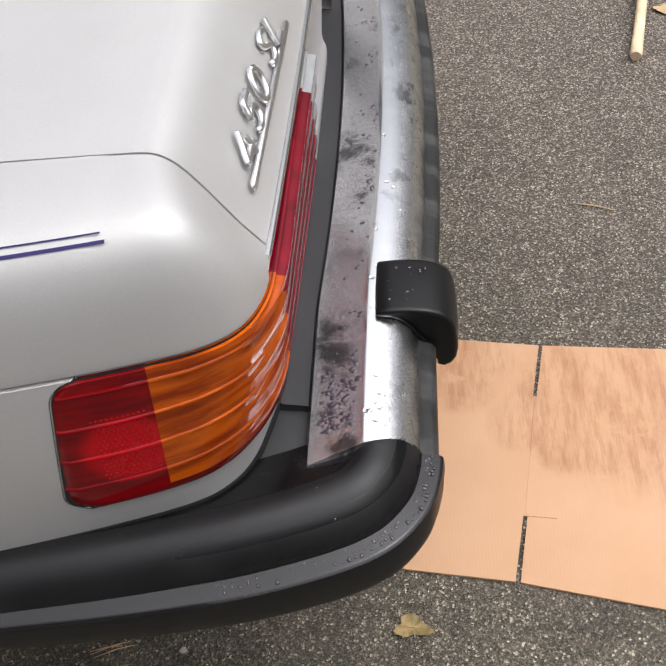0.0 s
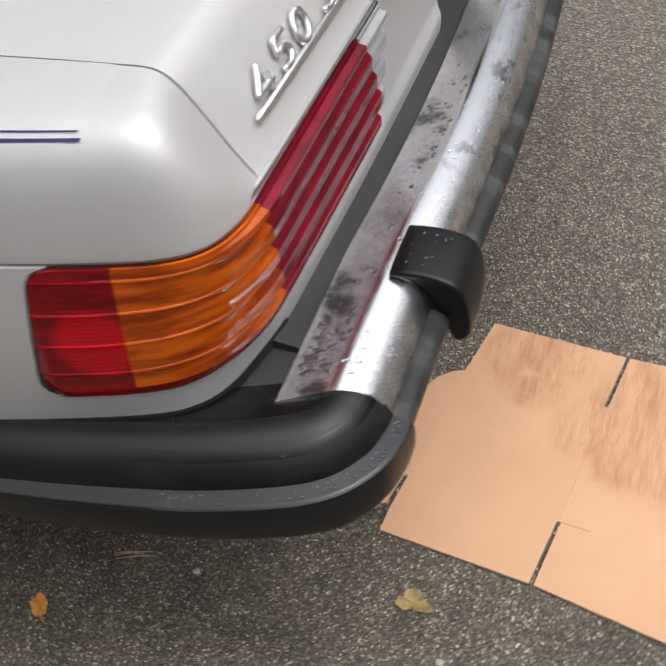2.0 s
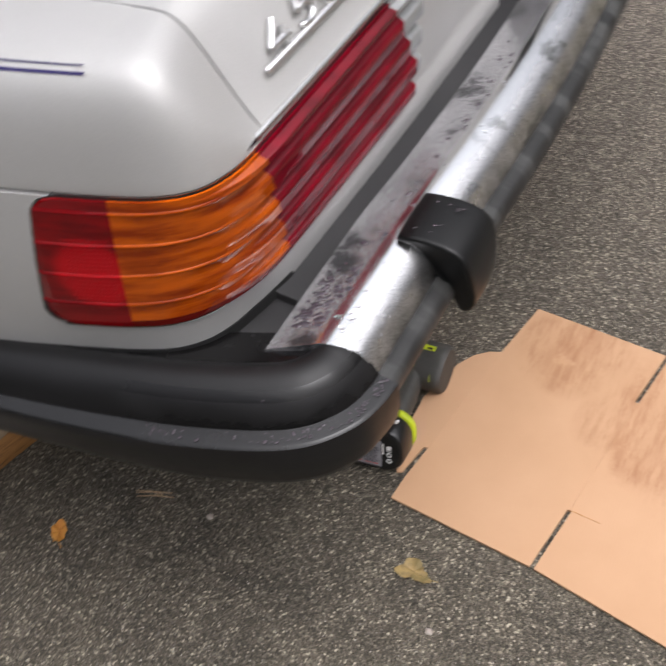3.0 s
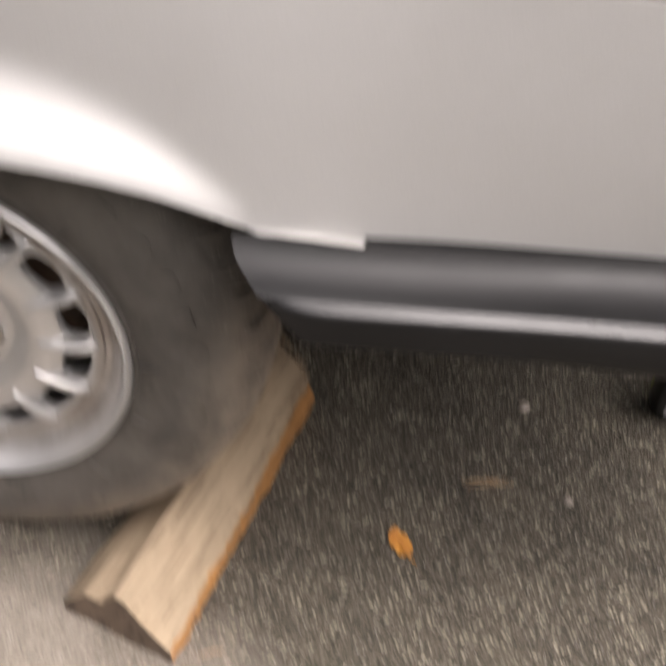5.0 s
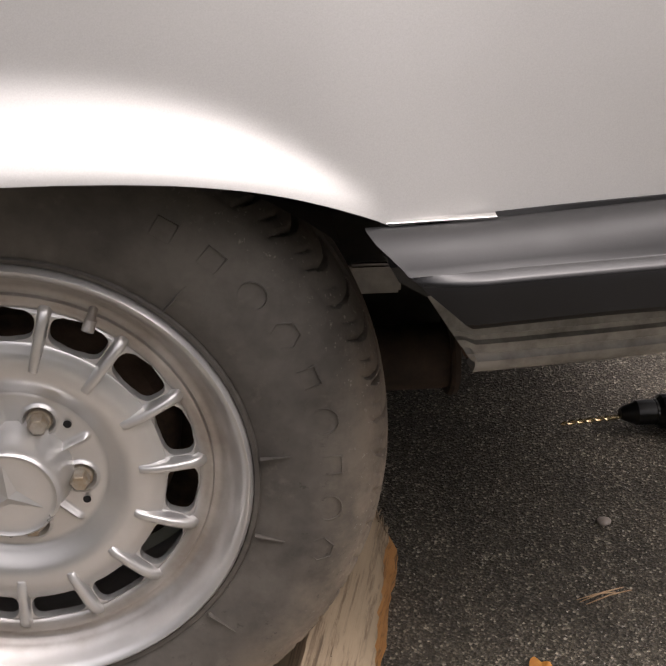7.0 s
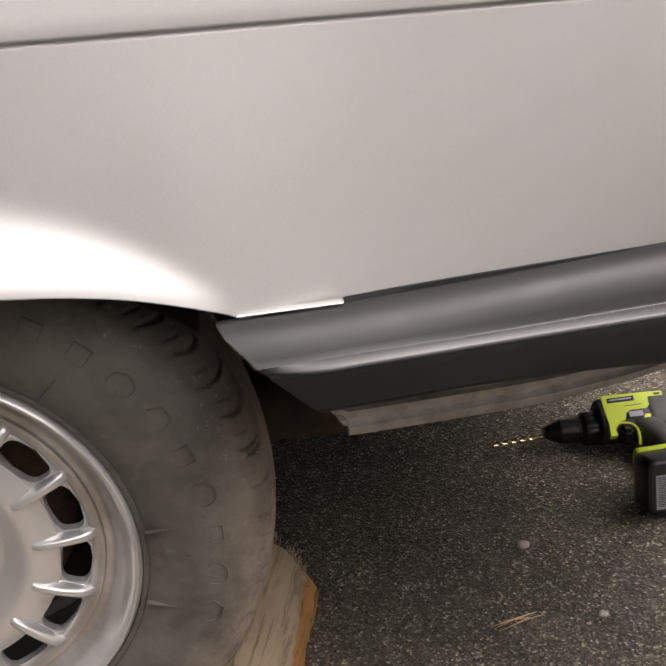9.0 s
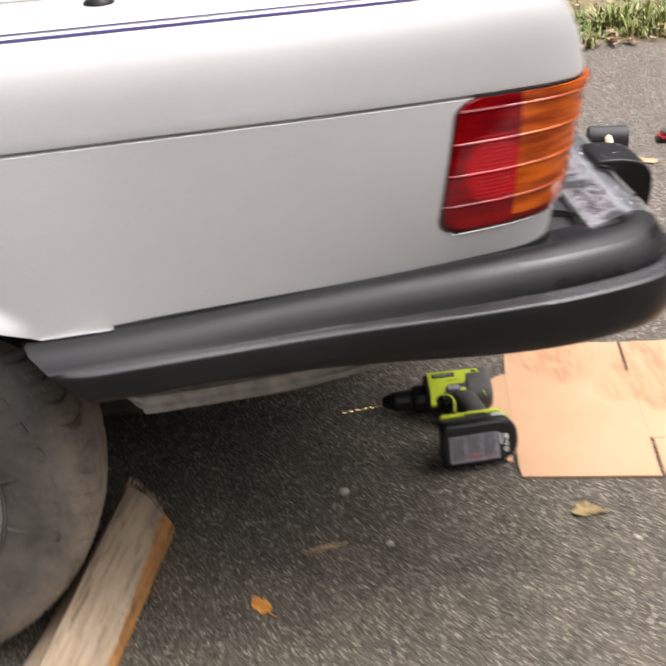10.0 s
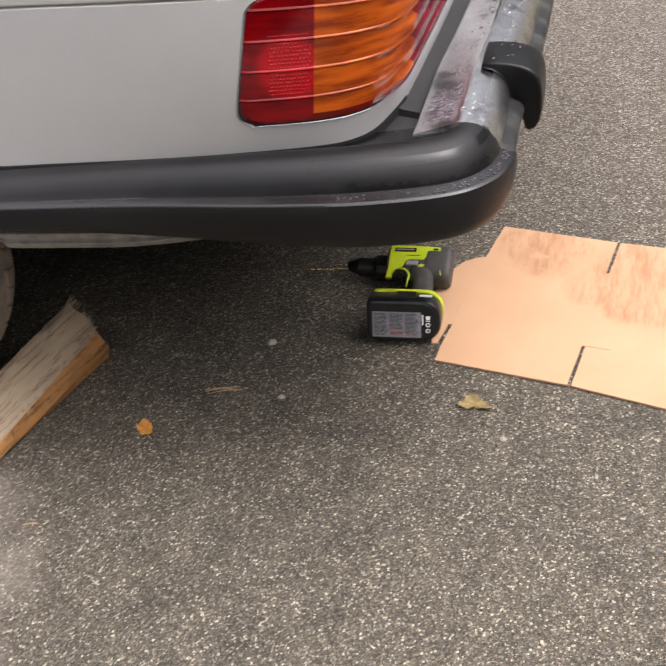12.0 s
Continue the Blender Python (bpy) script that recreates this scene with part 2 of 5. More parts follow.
def wood(name, dark, light, along=(1, 0.12, 1), scale=60, turn=0.0):
    n = Nodes(name, light, 0.75)
    straight = n.mapped((1, 1, 1), (0, 0, turn))
    at = n.t.nodes.new("ShaderNodeMapping")
    at.inputs["Scale"].default_value = along
    n.link(straight, at.inputs["Vector"])
    g = n.noise(scale, 6, 0.65, at.outputs[0])
    c = n.ramp(g, [(0.3, dark), (0.5, light), (0.72, tuple(min(1, k * 1.12) for k in light))])
    n.base(n.mix(0.5, c, n.ramp(n.noise(8, 4), [(0.3, (0.55, 0.53, 0.5)), (0.7, (1.1, 1.08, 1.05))]), "MULTIPLY"))
    n.bump(g, 0.6, 0.003)
    return n.m


def speckled(name, a, b, rough=0.6, metal=0.0, scale=30, bump=0.2):
    n = Nodes(name, a, rough, metal)
    n.base(n.ramp(n.noise(scale, 6, 0.65), [(0.35, a), (0.65, b)]))
    n.bump(n.noise(scale * 6, 3), bump, 0.0008)
    return n.m


def tyre_rubber():
    n = Nodes("tyre_rubber", (0.035, 0.032, 0.029), 0.75)
    c = n.ramp(n.noise(16, 6, 0.65), [(0.3, (0.050, 0.046, 0.0415)), (0.7, (0.108, 0.099, 0.089))])
    c = n.mix(1.0, c, n.ramp(n.noise(5, 6, 0.65), [(0.35, 0.72), (0.65, 1.15)]), "MULTIPLY")
    mud = n.ramp(n.noise(45, 6, 0.7), [(0.58, 0.0), (0.74, 0.5)])
    c = n.mix(mud, c, (0.15, 0.135, 0.115))
    # pale rub marks and scratches round the shoulder
    rub = n.ramp(n.noise(230, 4, 0.7), [(0.62, 0.0), (0.70, 0.8)])
    # dried road dust, thickest on the outer shoulder
    n2 = n.t.nodes.new("ShaderNodeVectorMath")
    n2.operation = "DISTANCE"
    flat = n.t.nodes.new("ShaderNodeVectorMath")
    flat.operation = "MULTIPLY"
    flat.inputs[1].default_value = (1, 0, 1)
    n.link(n.co, flat.inputs[0])
    n.link(flat.outputs[0], n2.inputs[0])
    n2.inputs[1].default_value = (0.005, 0, 0.343)
    ring = n.ramp(n2.outputs["Value"], [(0.245, 0.12), (0.282, 0.6), (0.300, 1.0)])
    # more of it low down; thinned upwards, partly for the arch's shade
    low = n.ramp(n.axis(2), [(0.10, 1.0), (0.30, 0.75), (0.50, 0.06)])
    ring = n.math("MULTIPLY", ring, low)
    dust = n.math("MULTIPLY", ring, n.ramp(n.noise(20, 6, 0.7), [(0.35, 0.35), (0.62, 1.0)]))
    c = n.mix(dust, c, (0.34, 0.275, 0.21))
    c = n.mix(n.math("MULTIPLY", rub, n.ramp(n2.outputs["Value"], [(0.270, 0.0), (0.300, 1.0)])), c, (0.36, 0.33, 0.29))
    wet = n.ramp(n.noise(60, 5, 0.75), [(0.30, 0.8), (0.38, 0.0)])
    c = n.mix(n.math("MULTIPLY", wet, low), c, (0.02, 0.018, 0.016))
    stain = n.math("MULTIPLY", n.ramp(n.noise(38, 6, 0.7), [(0.52, 0.0), (0.58, 0.9)]), n.ramp(n.noise(7, 3, 0.5), [(0.48, 0.0), (0.58, 1.0)]))
    c = n.mix(n.math("MULTIPLY", stain, n.ramp(n.axis(2), [(0.16, 1.0), (0.24, 0.0)])), c, (0.012, 0.011, 0.010))
    n.base(c)
    n.bump(n.noise(150, 4), 0.25, 0.0012)
    return n.m


def alloy():
    """Silver wheel paint with brown brake dust caked in the barrel round the slots."""
    n = Nodes("silver_alloy", (0.55, 0.54, 0.52), 0.32, 0.68)
    c = n.ramp(n.noise(6, 6, 0.65), [(0.35, (0.56, 0.553, 0.542)), (0.65, (0.65, 0.643, 0.632))])
    flat = n.t.nodes.new("ShaderNodeVectorMath")
    flat.operation = "MULTIPLY"
    flat.inputs[1].default_value = (1, 0, 1)
    n.link(n.co, flat.inputs[0])
    far = n.t.nodes.new("ShaderNodeVectorMath")
    far.operation = "DISTANCE"
    n.link(flat.outputs[0], far.inputs[0])
    far.inputs[1].default_value = (0.002, 0, 0.343)
    ring = n.ramp(far.outputs["Value"], [(0.148, 0.0), (0.160, 0.62), (0.180, 0.55), (0.191, 0.0)])
    dust = n.math("MULTIPLY", ring, n.ramp(n.noise(14, 5, 0.65), [(0.32, 0.35), (0.6, 1.0)]))
    n.base(n.mix(dust, c, (0.20, 0.145, 0.10)))
    n.rough(n.mix(dust, n.ramp(n.noise(20, 4), [(0.3, 0.27), (0.7, 0.36)]), (0.6, 0.6, 0.6)))
    n.bump(n.noise(36, 3), 0.05, 0.0008)
    return n.m


ASPHALT, PAINT, CHROME, CARD = asphalt(), paint(), chrome(), cardboard()
COVER = bumper_plastic()
DIRTY = speckled("grimy_silver_paint", (0.20, 0.19, 0.175), (0.42, 0.405, 0.38), 0.55, 0.4, 26, 0.2)
# slightly lighter and glossier than the rest of the bumper end
LEDGE = rubber("glossy_ledge_plastic", (0.0075, 0.0073, 0.0075), 0.24, 60, 0.40)
RUB = strip_rubber()
GUARD = rubber("black_guard_rubber", (0.0050, 0.0050, 0.0050), 0.36, 60, 0.26)
FILLER = rubber("dark_filler_rubber", (0.018, 0.0175, 0.018), 0.5, 60, 0.38)
BLACK = Nodes("black_shadow_gap", (0.006, 0.006, 0.006), 0.9).m
UNDER = speckled("underseal", (0.012, 0.011, 0.01), (0.03, 0.026, 0.022), 0.9)
RED = lens("red_lens", (0.20, 0.001, 0.003), (0.10, 0.0005, 0.002))
DARKRED = lens("deep_red_lens", (0.19, 0.0009, 0.010), (0.09, 0.0004, 0.004))
AMBER = lens("amber_lens", (0.50, 0.088, 0.002), (0.20, 0.022, 0.001), 0.629)
CLEAR = lens("clear_lens", (0.30, 0.31, 0.31), (0.22, 0.22, 0.22))
REFLEX = lens("red_reflector", (0.42, 0.004, 0.008), (0.30, 0.003, 0.005))
TRIM = Nodes("bright_trim", (0.78, 0.77, 0.75), 0.16, 1.0).m
BADGE = Nodes("badge_chrome", (0.74, 0.74, 0.74), 0.30, 1.0).m
PIN = Nodes("violet_pinstripe", (0.035, 0.028, 0.10), 0.7, 0.0, Specular_IOR_Level=0.15).m

ALLOY = alloy()
RUST = speckled("rusty_iron", (0.05, 0.025, 0.013), (0.12, 0.065, 0.038), 0.8, 0.2)
BOLT = speckled("worn_bolt_steel", (0.50, 0.47, 0.42), (0.36, 0.28, 0.19), 0.4, 0.8, 60)
BRAKE = speckled("dusty_brake", (0.05, 0.032, 0.022), (0.14, 0.09, 0.06), 0.9, 0.0)
TYRE = tyre_rubber()
LIME = speckled("lime_plastic", (0.42, 0.52, 0.012), (0.52, 0.62, 0.02), 0.45, 0, 20, 0.05)
TOOLGREY = speckled("grey_grip_rubber", (0.035, 0.034, 0.031), (0.055, 0.053, 0.048), 0.6, 0, 40)
TOOLBLACK = speckled("black_tool_plastic", (0.006, 0.006, 0.006), (0.012, 0.012, 0.012), 0.28, 0, 40, 0.05)
LABEL = speckled("grey_label", (0.21, 0.205, 0.22), (0.27, 0.265, 0.28), 0.45, 0, 60, 0.02)
INK = Nodes("dark_print", (0.045, 0.045, 0.05), 0.6).m
WHITE = Nodes("white_print", (0.75, 0.75, 0.74), 0.5).m
REDINK = Nodes("red_print", (0.5, 0.06, 0.05), 0.5).m
BIT = Nodes("gold_drill_steel", (0.74, 0.58, 0.34), 0.25, 0.85).m
LOGFACE = wood("split_wood", (0.150, 0.105, 0.066), (0.39, 0.30, 0.205), (1, 0.02, 0.5), 190, 15.4)
BARK = wood("orange_bark", (0.10, 0.044, 0.016), (0.42, 0.20, 0.062), (1, 0.10, 1), 110, 15.4)
LOGEND = wood("dark_end_and_under_wood", (0.03, 0.022, 0.016), (0.12, 0.085, 0.06), (1, 1, 0.5), 70)
HANDLE = wood("pale_handle_wood", (0.58, 0.42, 0.25), (0.74, 0.58, 0.38), (1, 0.08, 1), 60, -12)
MALLET = rubber("black_mallet_rubber", (0.012, 0.012, 0.013), 0.5)
GRASS = Nodes("grass_blades", (0.10, 0.17, 0.03), 0.6)
GRASS.co = GRASS.t.nodes.new("ShaderNodeNewGeometry").outputs["Random Per Island"]
GRASS.base(GRASS.ramp(GRASS.co, [(0.1, (0.085, 0.13, 0.025)), (0.5, (0.20, 0.25, 0.06)), (0.8, (0.33, 0.32, 0.12)), (0.97, (0.42, 0.33, 0.17))]))
GRASS = GRASS.m
SOIL = speckled("leafy_soil", (0.10, 0.07, 0.042), (0.20, 0.165, 0.085), 0.95, 0, 24, 0.8)
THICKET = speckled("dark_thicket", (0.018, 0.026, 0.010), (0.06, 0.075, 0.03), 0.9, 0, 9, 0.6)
LEAFO = speckled("orange_leaf", (0.42, 0.16, 0.025), (0.58, 0.27, 0.05), 0.6, 0, 60)
LEAFY = speckled("yellow_leaf", (0.36, 0.25, 0.10), (0.16, 0.12, 0.045), 0.6, 0, 70)
LEAFT = speckled("tan_leaf", (0.36, 0.24, 0.12), (0.46, 0.33, 0.18), 0.7, 0, 50)
NEEDLE = speckled("dry_needle", (0.40, 0.24, 0.13), (0.5, 0.36, 0.22), 0.7, 0, 50)
STONE = speckled("pale_stone", (0.32, 0.265, 0.225), (0.42, 0.37, 0.33), 0.8, 0, 90)
# dark purple base stands in for the lamp refracted in the drops
WATER = Nodes("water_drop", (0.045, 0.032, 0.042), 0.04, 0.0, Specular_IOR_Level=0.9).m
CLEARDROP = Nodes("clear_water_drop", (0.95, 0.95, 0.96), 0.02, 0.0, Transmission_Weight=1.0, IOR=1.33).m


# ---- mesh helpers ----
def obj(name, bm, material, parent=None, label="", smooth=True, sharp=None):
    """One mesh object from a bmesh, which is freed."""
    bmesh.ops.recalc_face_normals(bm, faces=bm.faces[:])
    me = bpy.data.meshes.new(name)
    bm.to_mesh(me)
    bm.free()
    for m in material if isinstance(material, (list, tuple)) else [material]:
        me.materials.append(m)
    if smooth:
        me.polygons.foreach_set("use_smooth", [True] * len(me.polygons))
        if sharp:
            me.set_sharp_from_angle(angle=radians(sharp))
    ob = new(name, me)
    if parent:
        ob.parent = parent
        ob.matrix_parent_inverse = parent.matrix_world.inverted()
    if label:
        tagged(ob, label)
    return ob


def part(name, bm, material, parent, label="", sharp=40):
    return obj(name, bm, material, parent, label, True, sharp)


def empty(name, at, label, category, group=""):
    e = new(name)
    e.location = at
    e.empty_display_size = 0.05
    e.matrix_world = Matrix.Translation(at)
    return tagged(e, label, category, group)


def grid(rows, closed_u=False, closed_v=False, bm=None):
    """A bmesh sheet through rows of points."""
    bm = bm or bmesh.new()
    v = [[bm.verts.new(p) for p in r] for r in rows]
    nu, nv = len(v), len(v[0])
    for i in range(nu if closed_u else nu - 1):
        for j in range(nv if closed_v else nv - 1):
            bm.faces.new((v[i][j], v[(i + 1) % nu][j], v[(i + 1) % nu][(j + 1) % nv], v[i][(j + 1) % nv]))
    return bm


def cap(bm, pts):
    return bm.faces.new([bm.verts.new(p) for p in pts])


def box(a, b, bevel=0.0, seg=2):
    m = bmesh.new()
    bmesh.ops.create_cube(m, size=1)
    for v in m.verts:
        for i in range(3):
            v.co[i] = a[i] if v.co[i] < 0 else b[i]
    if bevel:
        bmesh.ops.bevel(m, geom=m.edges[:], offset=bevel, segments=seg, affect="EDGES")
    return m


def moved(bm, m):
    bmesh.ops.transform(bm, matrix=m, verts=bm.verts[:])
    return bm


def join(*bms):
    out = bmesh.new()
    for b in bms:
        me = bpy.data.meshes.new("tmp")
        b.to_mesh(me)
        out.from_mesh(me)
        bpy.data.meshes.remove(me)
        b.free()
    return out


def curve(points, n):
    """n points along a Catmull-Rom curve."""
    pts = [Vector(p) for p in points]
    out = []
    m = len(pts) - 1
    for k in range(n):
        u = k / (n - 1) * m
        i = min(int(u), m - 1)
        t = u - i
        p0, p1, p2, p3 = pts[max(i - 1, 0)], pts[i], pts[i + 1], pts[min(i + 2, m)]
        out.append(0.5 * (2 * p1 + (p2 - p0) * t + (2 * p0 - 5 * p1 + 4 * p2 - p3) * t * t + (3 * p1 - p0 - 3 * p2 + p3) * t ** 3))
    return out


def lathe(profile, n=64, axis="Y", a0=0.0):
    """Turn (radius, height) round an axis through the origin."""
    rows = []
    for k in range(n):
        a = a0 + 2 * math.pi * k / n
        c, s = math.cos(a), math.sin(a)
        rows.append([(r * c, h, r * s) if axis == "Y" else (r * c, r * s, h) if axis == "Z" else (h, r * c, r * s) for r, h in profile])
    return grid(rows, closed_u=True)


def tube(path, radius, n=8):
    rows = []
    for i, p in enumerate(path):
        p = Vector(p)
        d = (Vector(path[min(i + 1, len(path) - 1)]) - Vector(path[max(i - 1, 0)])).normalized()
        q = d.to_track_quat("Z", "Y")
        r = radius[i] if isinstance(radius, (list, tuple)) else radius
        rows.append([p + q @ Vector((r * math.cos(2 * math.pi * k / n), r * math.sin(2 * math.pi * k / n), 0)) for k in range(n)])
    bm = grid(rows, closed_v=True)
    cap(bm, rows[0]), cap(bm, rows[-1])
    bmesh.ops.remove_doubles(bm, verts=bm.verts[:], dist=1e-6)
    return bm


def prism(outline, z0, z1):
    """A flat plate with the given plan outline."""
    bm = bmesh.new()
    f = bm.faces.new([bm.verts.new((x, y, z0)) for x, y in outline])
    up = bmesh.ops.extrude_face_region(bm, geom=[f])
    for v in up["geom"]:
        if isinstance(v, bmesh.types.BMVert):
            v.co.z = z1
    bmesh.ops.triangulate(bm, faces=[f for f in bm.faces if len(f.verts) > 4])
    return bm


def smooth01(a, b, x):
    t = min(max((x - a) / (b - a), 0.0), 1.0)
    return t * t * (3 - 2 * t)


MID = 0.975  # the car's middle plane


def mirrored(bm):
    """Adds the other half of the car."""
    g = bmesh.ops.duplicate(bm, geom=bm.verts[:] + bm.edges[:] + bm.faces[:])["geom"]
    for v in g:
        if isinstance(v, bmesh.types.BMVert):
            v.co.y = 2 * MID - v.co.y
    bmesh.ops.reverse_faces(bm, faces=[f for f in g if isinstance(f, bmesh.types.BMFace)])
    return bm


# ---- ground ----
def lift(x):
    return 0.021 * smooth01(0.46, 0.16, x)


def ground_sheet():
    xs = [-60, -20, -8, -4, -2, -1] + [k * 0.08 for k in range(-8, 26)] + [2.2, 2.6, 3.2, 4, 6, 10, 20, 60]
    ys = [-60, -20, -8, -4, -2, -1.2] + [k * 0.1 for k in range(-9, 32)] + [3.3, 3.6, 4.2, 5, 8, 20, 60]
    return grid([[(x, y, lift(x)) for y in ys] for x in xs])


tagged(obj("ground", ground_sheet(), ASPHALT), "worn grey asphalt drive with pale stone chips", "ground", kind="structure")


# ---- the car: plan curves of its left flank and tail ----
LOW = [(-3.0, -0.02), (-1.0, -0.02), (-0.3, -0.012), (0.0, -0.006), (0.2, -0.003), (0.302, 0.0), (0.455, 0.033), (0.68, 0.074), (0.80, 0.101), (0.888, 0.126), (0.925, 0.147), (0.947, 0.178), (0.959, 0.225), (0.964, 0.30), (0.970, 0.45), (0.975, 0.62), (0.978, 0.9)]
TOP = [(-3.0, -0.01), (-1.0, -0.008), (-0.3, 0.0), (0.0, 0.019), (0.2, 0.037), (0.302, 0.0475), (0.455, 0.065), (0.68, 0.092), (0.815, 0.113), (0.905, 0.131), (0.945, 0.143), (0.972, 0.160), (0.988, 0.185), (0.996, 0.225), (1.000, 0.45), (1.003, 0.62), (1.007, 0.9)]
Z_LOW, Z_TOP = 0.572, 0.784


def along(points, u):
    i = min(int(u), len(points) - 2)
    t = u - i
    p = [Vector((*points[min(max(k, 0), len(points) - 1)], 0)) for k in (i - 1, i, i + 1, i + 2)]
    m1, m2 = (p[2] - p[0]) * 0.5, (p[3] - p[1]) * 0.5
    span = (p[2] - p[1]).length
    for m in (m1, m2):
        if m.length > span * 1.5:
            m *= span * 1.5 / m.length
    h = (2 * t ** 3 - 3 * t * t + 1, t ** 3 - 2 * t * t + t, -2 * t ** 3 + 3 * t * t, t ** 3 - t * t)
    return p[1] * h[0] + m1 * h[1] + p[2] * h[2] + m2 * h[3]


def flank(u, z, out=0.0):
    """A point of the body's side or tail; out: metres outwards of it."""
    f = (z - Z_LOW) / (Z_TOP - Z_LOW)
    a, b = along(LOW, u), along(TOP, u)
    p = a.lerp(b, f)
    d = (along(LOW, min(u + 0.02, 15.99)) - along(LOW, max(u - 0.02, 0))) + (along(TOP, min(u + 0.02, 15.99)) - along(TOP, max(u - 0.02, 0)))
    n = Vector((d.y, -d.x, 0)).normalized()
    side = smooth01(0.96, 0.85, p.x)
    p += n * (out + 0.007 * math.sin(math.pi * min(max(f, 0), 1)) * side * (0.2 + 0.8 * smooth01(0.50, 0.80, p.x)))
    # the tail swells outwards below the lamp
    p += n * (0.008 * smooth01(0.619, 0.592, z) * smooth01(0.20, 0.30, p.y) * (1 - side))
    # the wheel arch flares outwards
    low = arch_edge(p.x)
    fade = max(0.0, 1 - (abs(p.x) / 0.298) ** 2.2)
    s = max(0.0, 1 - max(0.0, z - low) / (0.018 + 0.054 * fade)) ** 1.3
    p.y -= 0.0420 * s * s * (3 - 2 * s) * fade
    return Vector((p.x, p.y, z))


def arch_edge(x):
    a = abs(x)
    return max(0.6245 - 0.0425 * (min(a, 0.36) / 0.29) ** 3.1, Z_LOW)


FINE = [k * 0.05 for k in range(321)]
TABLE = [(u, along(LOW, u).lerp(along(TOP, u), 0.5)) for u in FINE]


def u_at_x(x):
    for (u0, a), (u1, b) in zip(TABLE, TABLE[1:]):
        if b.x >= x:
            return u0 + (u1 - u0) * (x - a.x) / max(b.x - a.x, 1e-9)
    return 12.0


def u_at_y(y):
    for (u0, a), (u1, b) in zip(TABLE, TABLE[1:]):
        if u0 > 9 and b.y >= y:
            return u0 + (u1 - u0) * (y - a.y) / max(b.y - a.y, 1e-9)
    return 16.0


car = empty("car", (0, 0, 0), "silver two-door roadster with black bumper ends, parked on the drive", "car")

LID_EDGE = 0.257
LID_PROFILE = [(-0.25, 0.908), (0.2, 0.908), (0.6, 0.907), (0.80, 0.9065), (0.88, 0.9055), (0.90, 0.905), (0.916, 0.902), (0.931, 0.8905), (0.946, 0.868), (0.960, 0.843), (0.974, 0.818), (0.9925, 0.790)]


def quarter_panel():
    us = [0, 0.5, 1, 1.3, 1.6] + [2 + k * 0.08 for k in range(51)] + [6 + k * 0.125 for k in range(1, 24)] + [9 + k * 0.1 for k in range(41)] + [13.5, 14, 14.5, 15, 15.5, 16]
    rows = []
    for u in us:
        x = along(LOW, u).x
        lo = arch_edge(x)
        zs = [lo + (Z_TOP - 0.004 - lo) * (k / 20) ** 1.25 for k in range(21)]
        r = [flank(u, lo + 0.004, -0.03), flank(u, lo, -0.004)] + [flank(u, z) for z in zs]
        r += [flank(u, Z_TOP - 0.0025, -0.004), flank(u, Z_TOP, -0.004)]
        rows.append(r)
    bm = grid(rows)
    # shoulder and deck edge above the crease
    end = u_at_y(LID_EDGE)
    us = [u for u in us if u < end - 0.05] + [end]
    start = u_at_x(0.86)
    shape = [(0, 0.0), (0.0, 0.02), (0.012, 0.10), (0.03, 0.22), (0.06, 0.40), (0.10, 0.58), (0.155, 0.74), (0.225, 0.86), (0.31, 0.935), (0.42, 0.97), (0.6, 0.985), (0.8, 0.995), (1, 1)]
    rows = []
    for u in us:
        a = flank(u, Z_TOP)
        if u <= start:
            e = Vector((a.x, LID_EDGE, 0.907))
        else:
            q = ((u - start) / (end - start)) ** 1.15
            pr = curve([(x, LID_EDGE, z) for x, z in LID_PROFILE[4:]], 40)
            k = q * 38.999
            e = pr[int(k)].lerp(pr[int(k) + 1], k - int(k))
        rows.append([flank(u, Z_TOP, -0.004)] + [Vector((a.x + (e.x - a.x) * h, a.y + (e.y - a.y) * h, a.z + 0.001 + (e.z - a.z - 0.001) * g)) for h, g in shape] + [Vector((e.x - 0.004, e.y + 0.001, e.z - 0.012))])
    grid(rows, bm=bm)
    return mirrored(bm)


def trunk_lid():
    ys = [LID_EDGE + 0.0028, LID_EDGE + 0.006] + [0.27 + (MID - 0.27) * k / 12 for k in range(13)]
    rows = []
    prof = curve([(x, 0, z) for x, z in LID_PROFILE], 90)
    for y in ys:
        c = 1 - ((MID - y) / (MID - 0.26)) ** 2
        r = []
        for p in prof:
            rear = smooth01(0.84, 0.97, p.x)
            belly = math.sin(math.pi * min(max((p.z - 0.79) / 0.11, 0.0), 1.0))
            r.append((p.x + (0.012 + 0.010 * belly) * c * rear, y, p.z + 0.022 * c * (1 - rear)))
        r.append((r[-1][0] - 0.015, y, r[-1][2] - 0.002))
        rows.append(r)
    rows.insert(0, [(x, ys[0], z - 0.012) for x, y, z in rows[0]])
    return mirrored(grid(rows))


part("quarter_panel", quarter_panel(), PAINT, car, "silver painted flank and tail panel", 50)
part("trunk_lid", trunk_lid(), PAINT, car, "silver painted boot lid", 50)
part("boot_deck_front", box((-3.0, 0.04, 0.70), (-0.24, 1.91, 0.905), 0.03), PAINT, car)
part("underbody", join(box((-2.9, 0.42, 0.26), (0.9, 1.53, 0.70), 0.02), box((0.40, 0.22, 0.47), (0.86, 1.73, 0.70), 0.02), box((-2.9, 0.06, 0.30), (-0.42, 1.89, 0.80), 0.02)), UNDER, car)
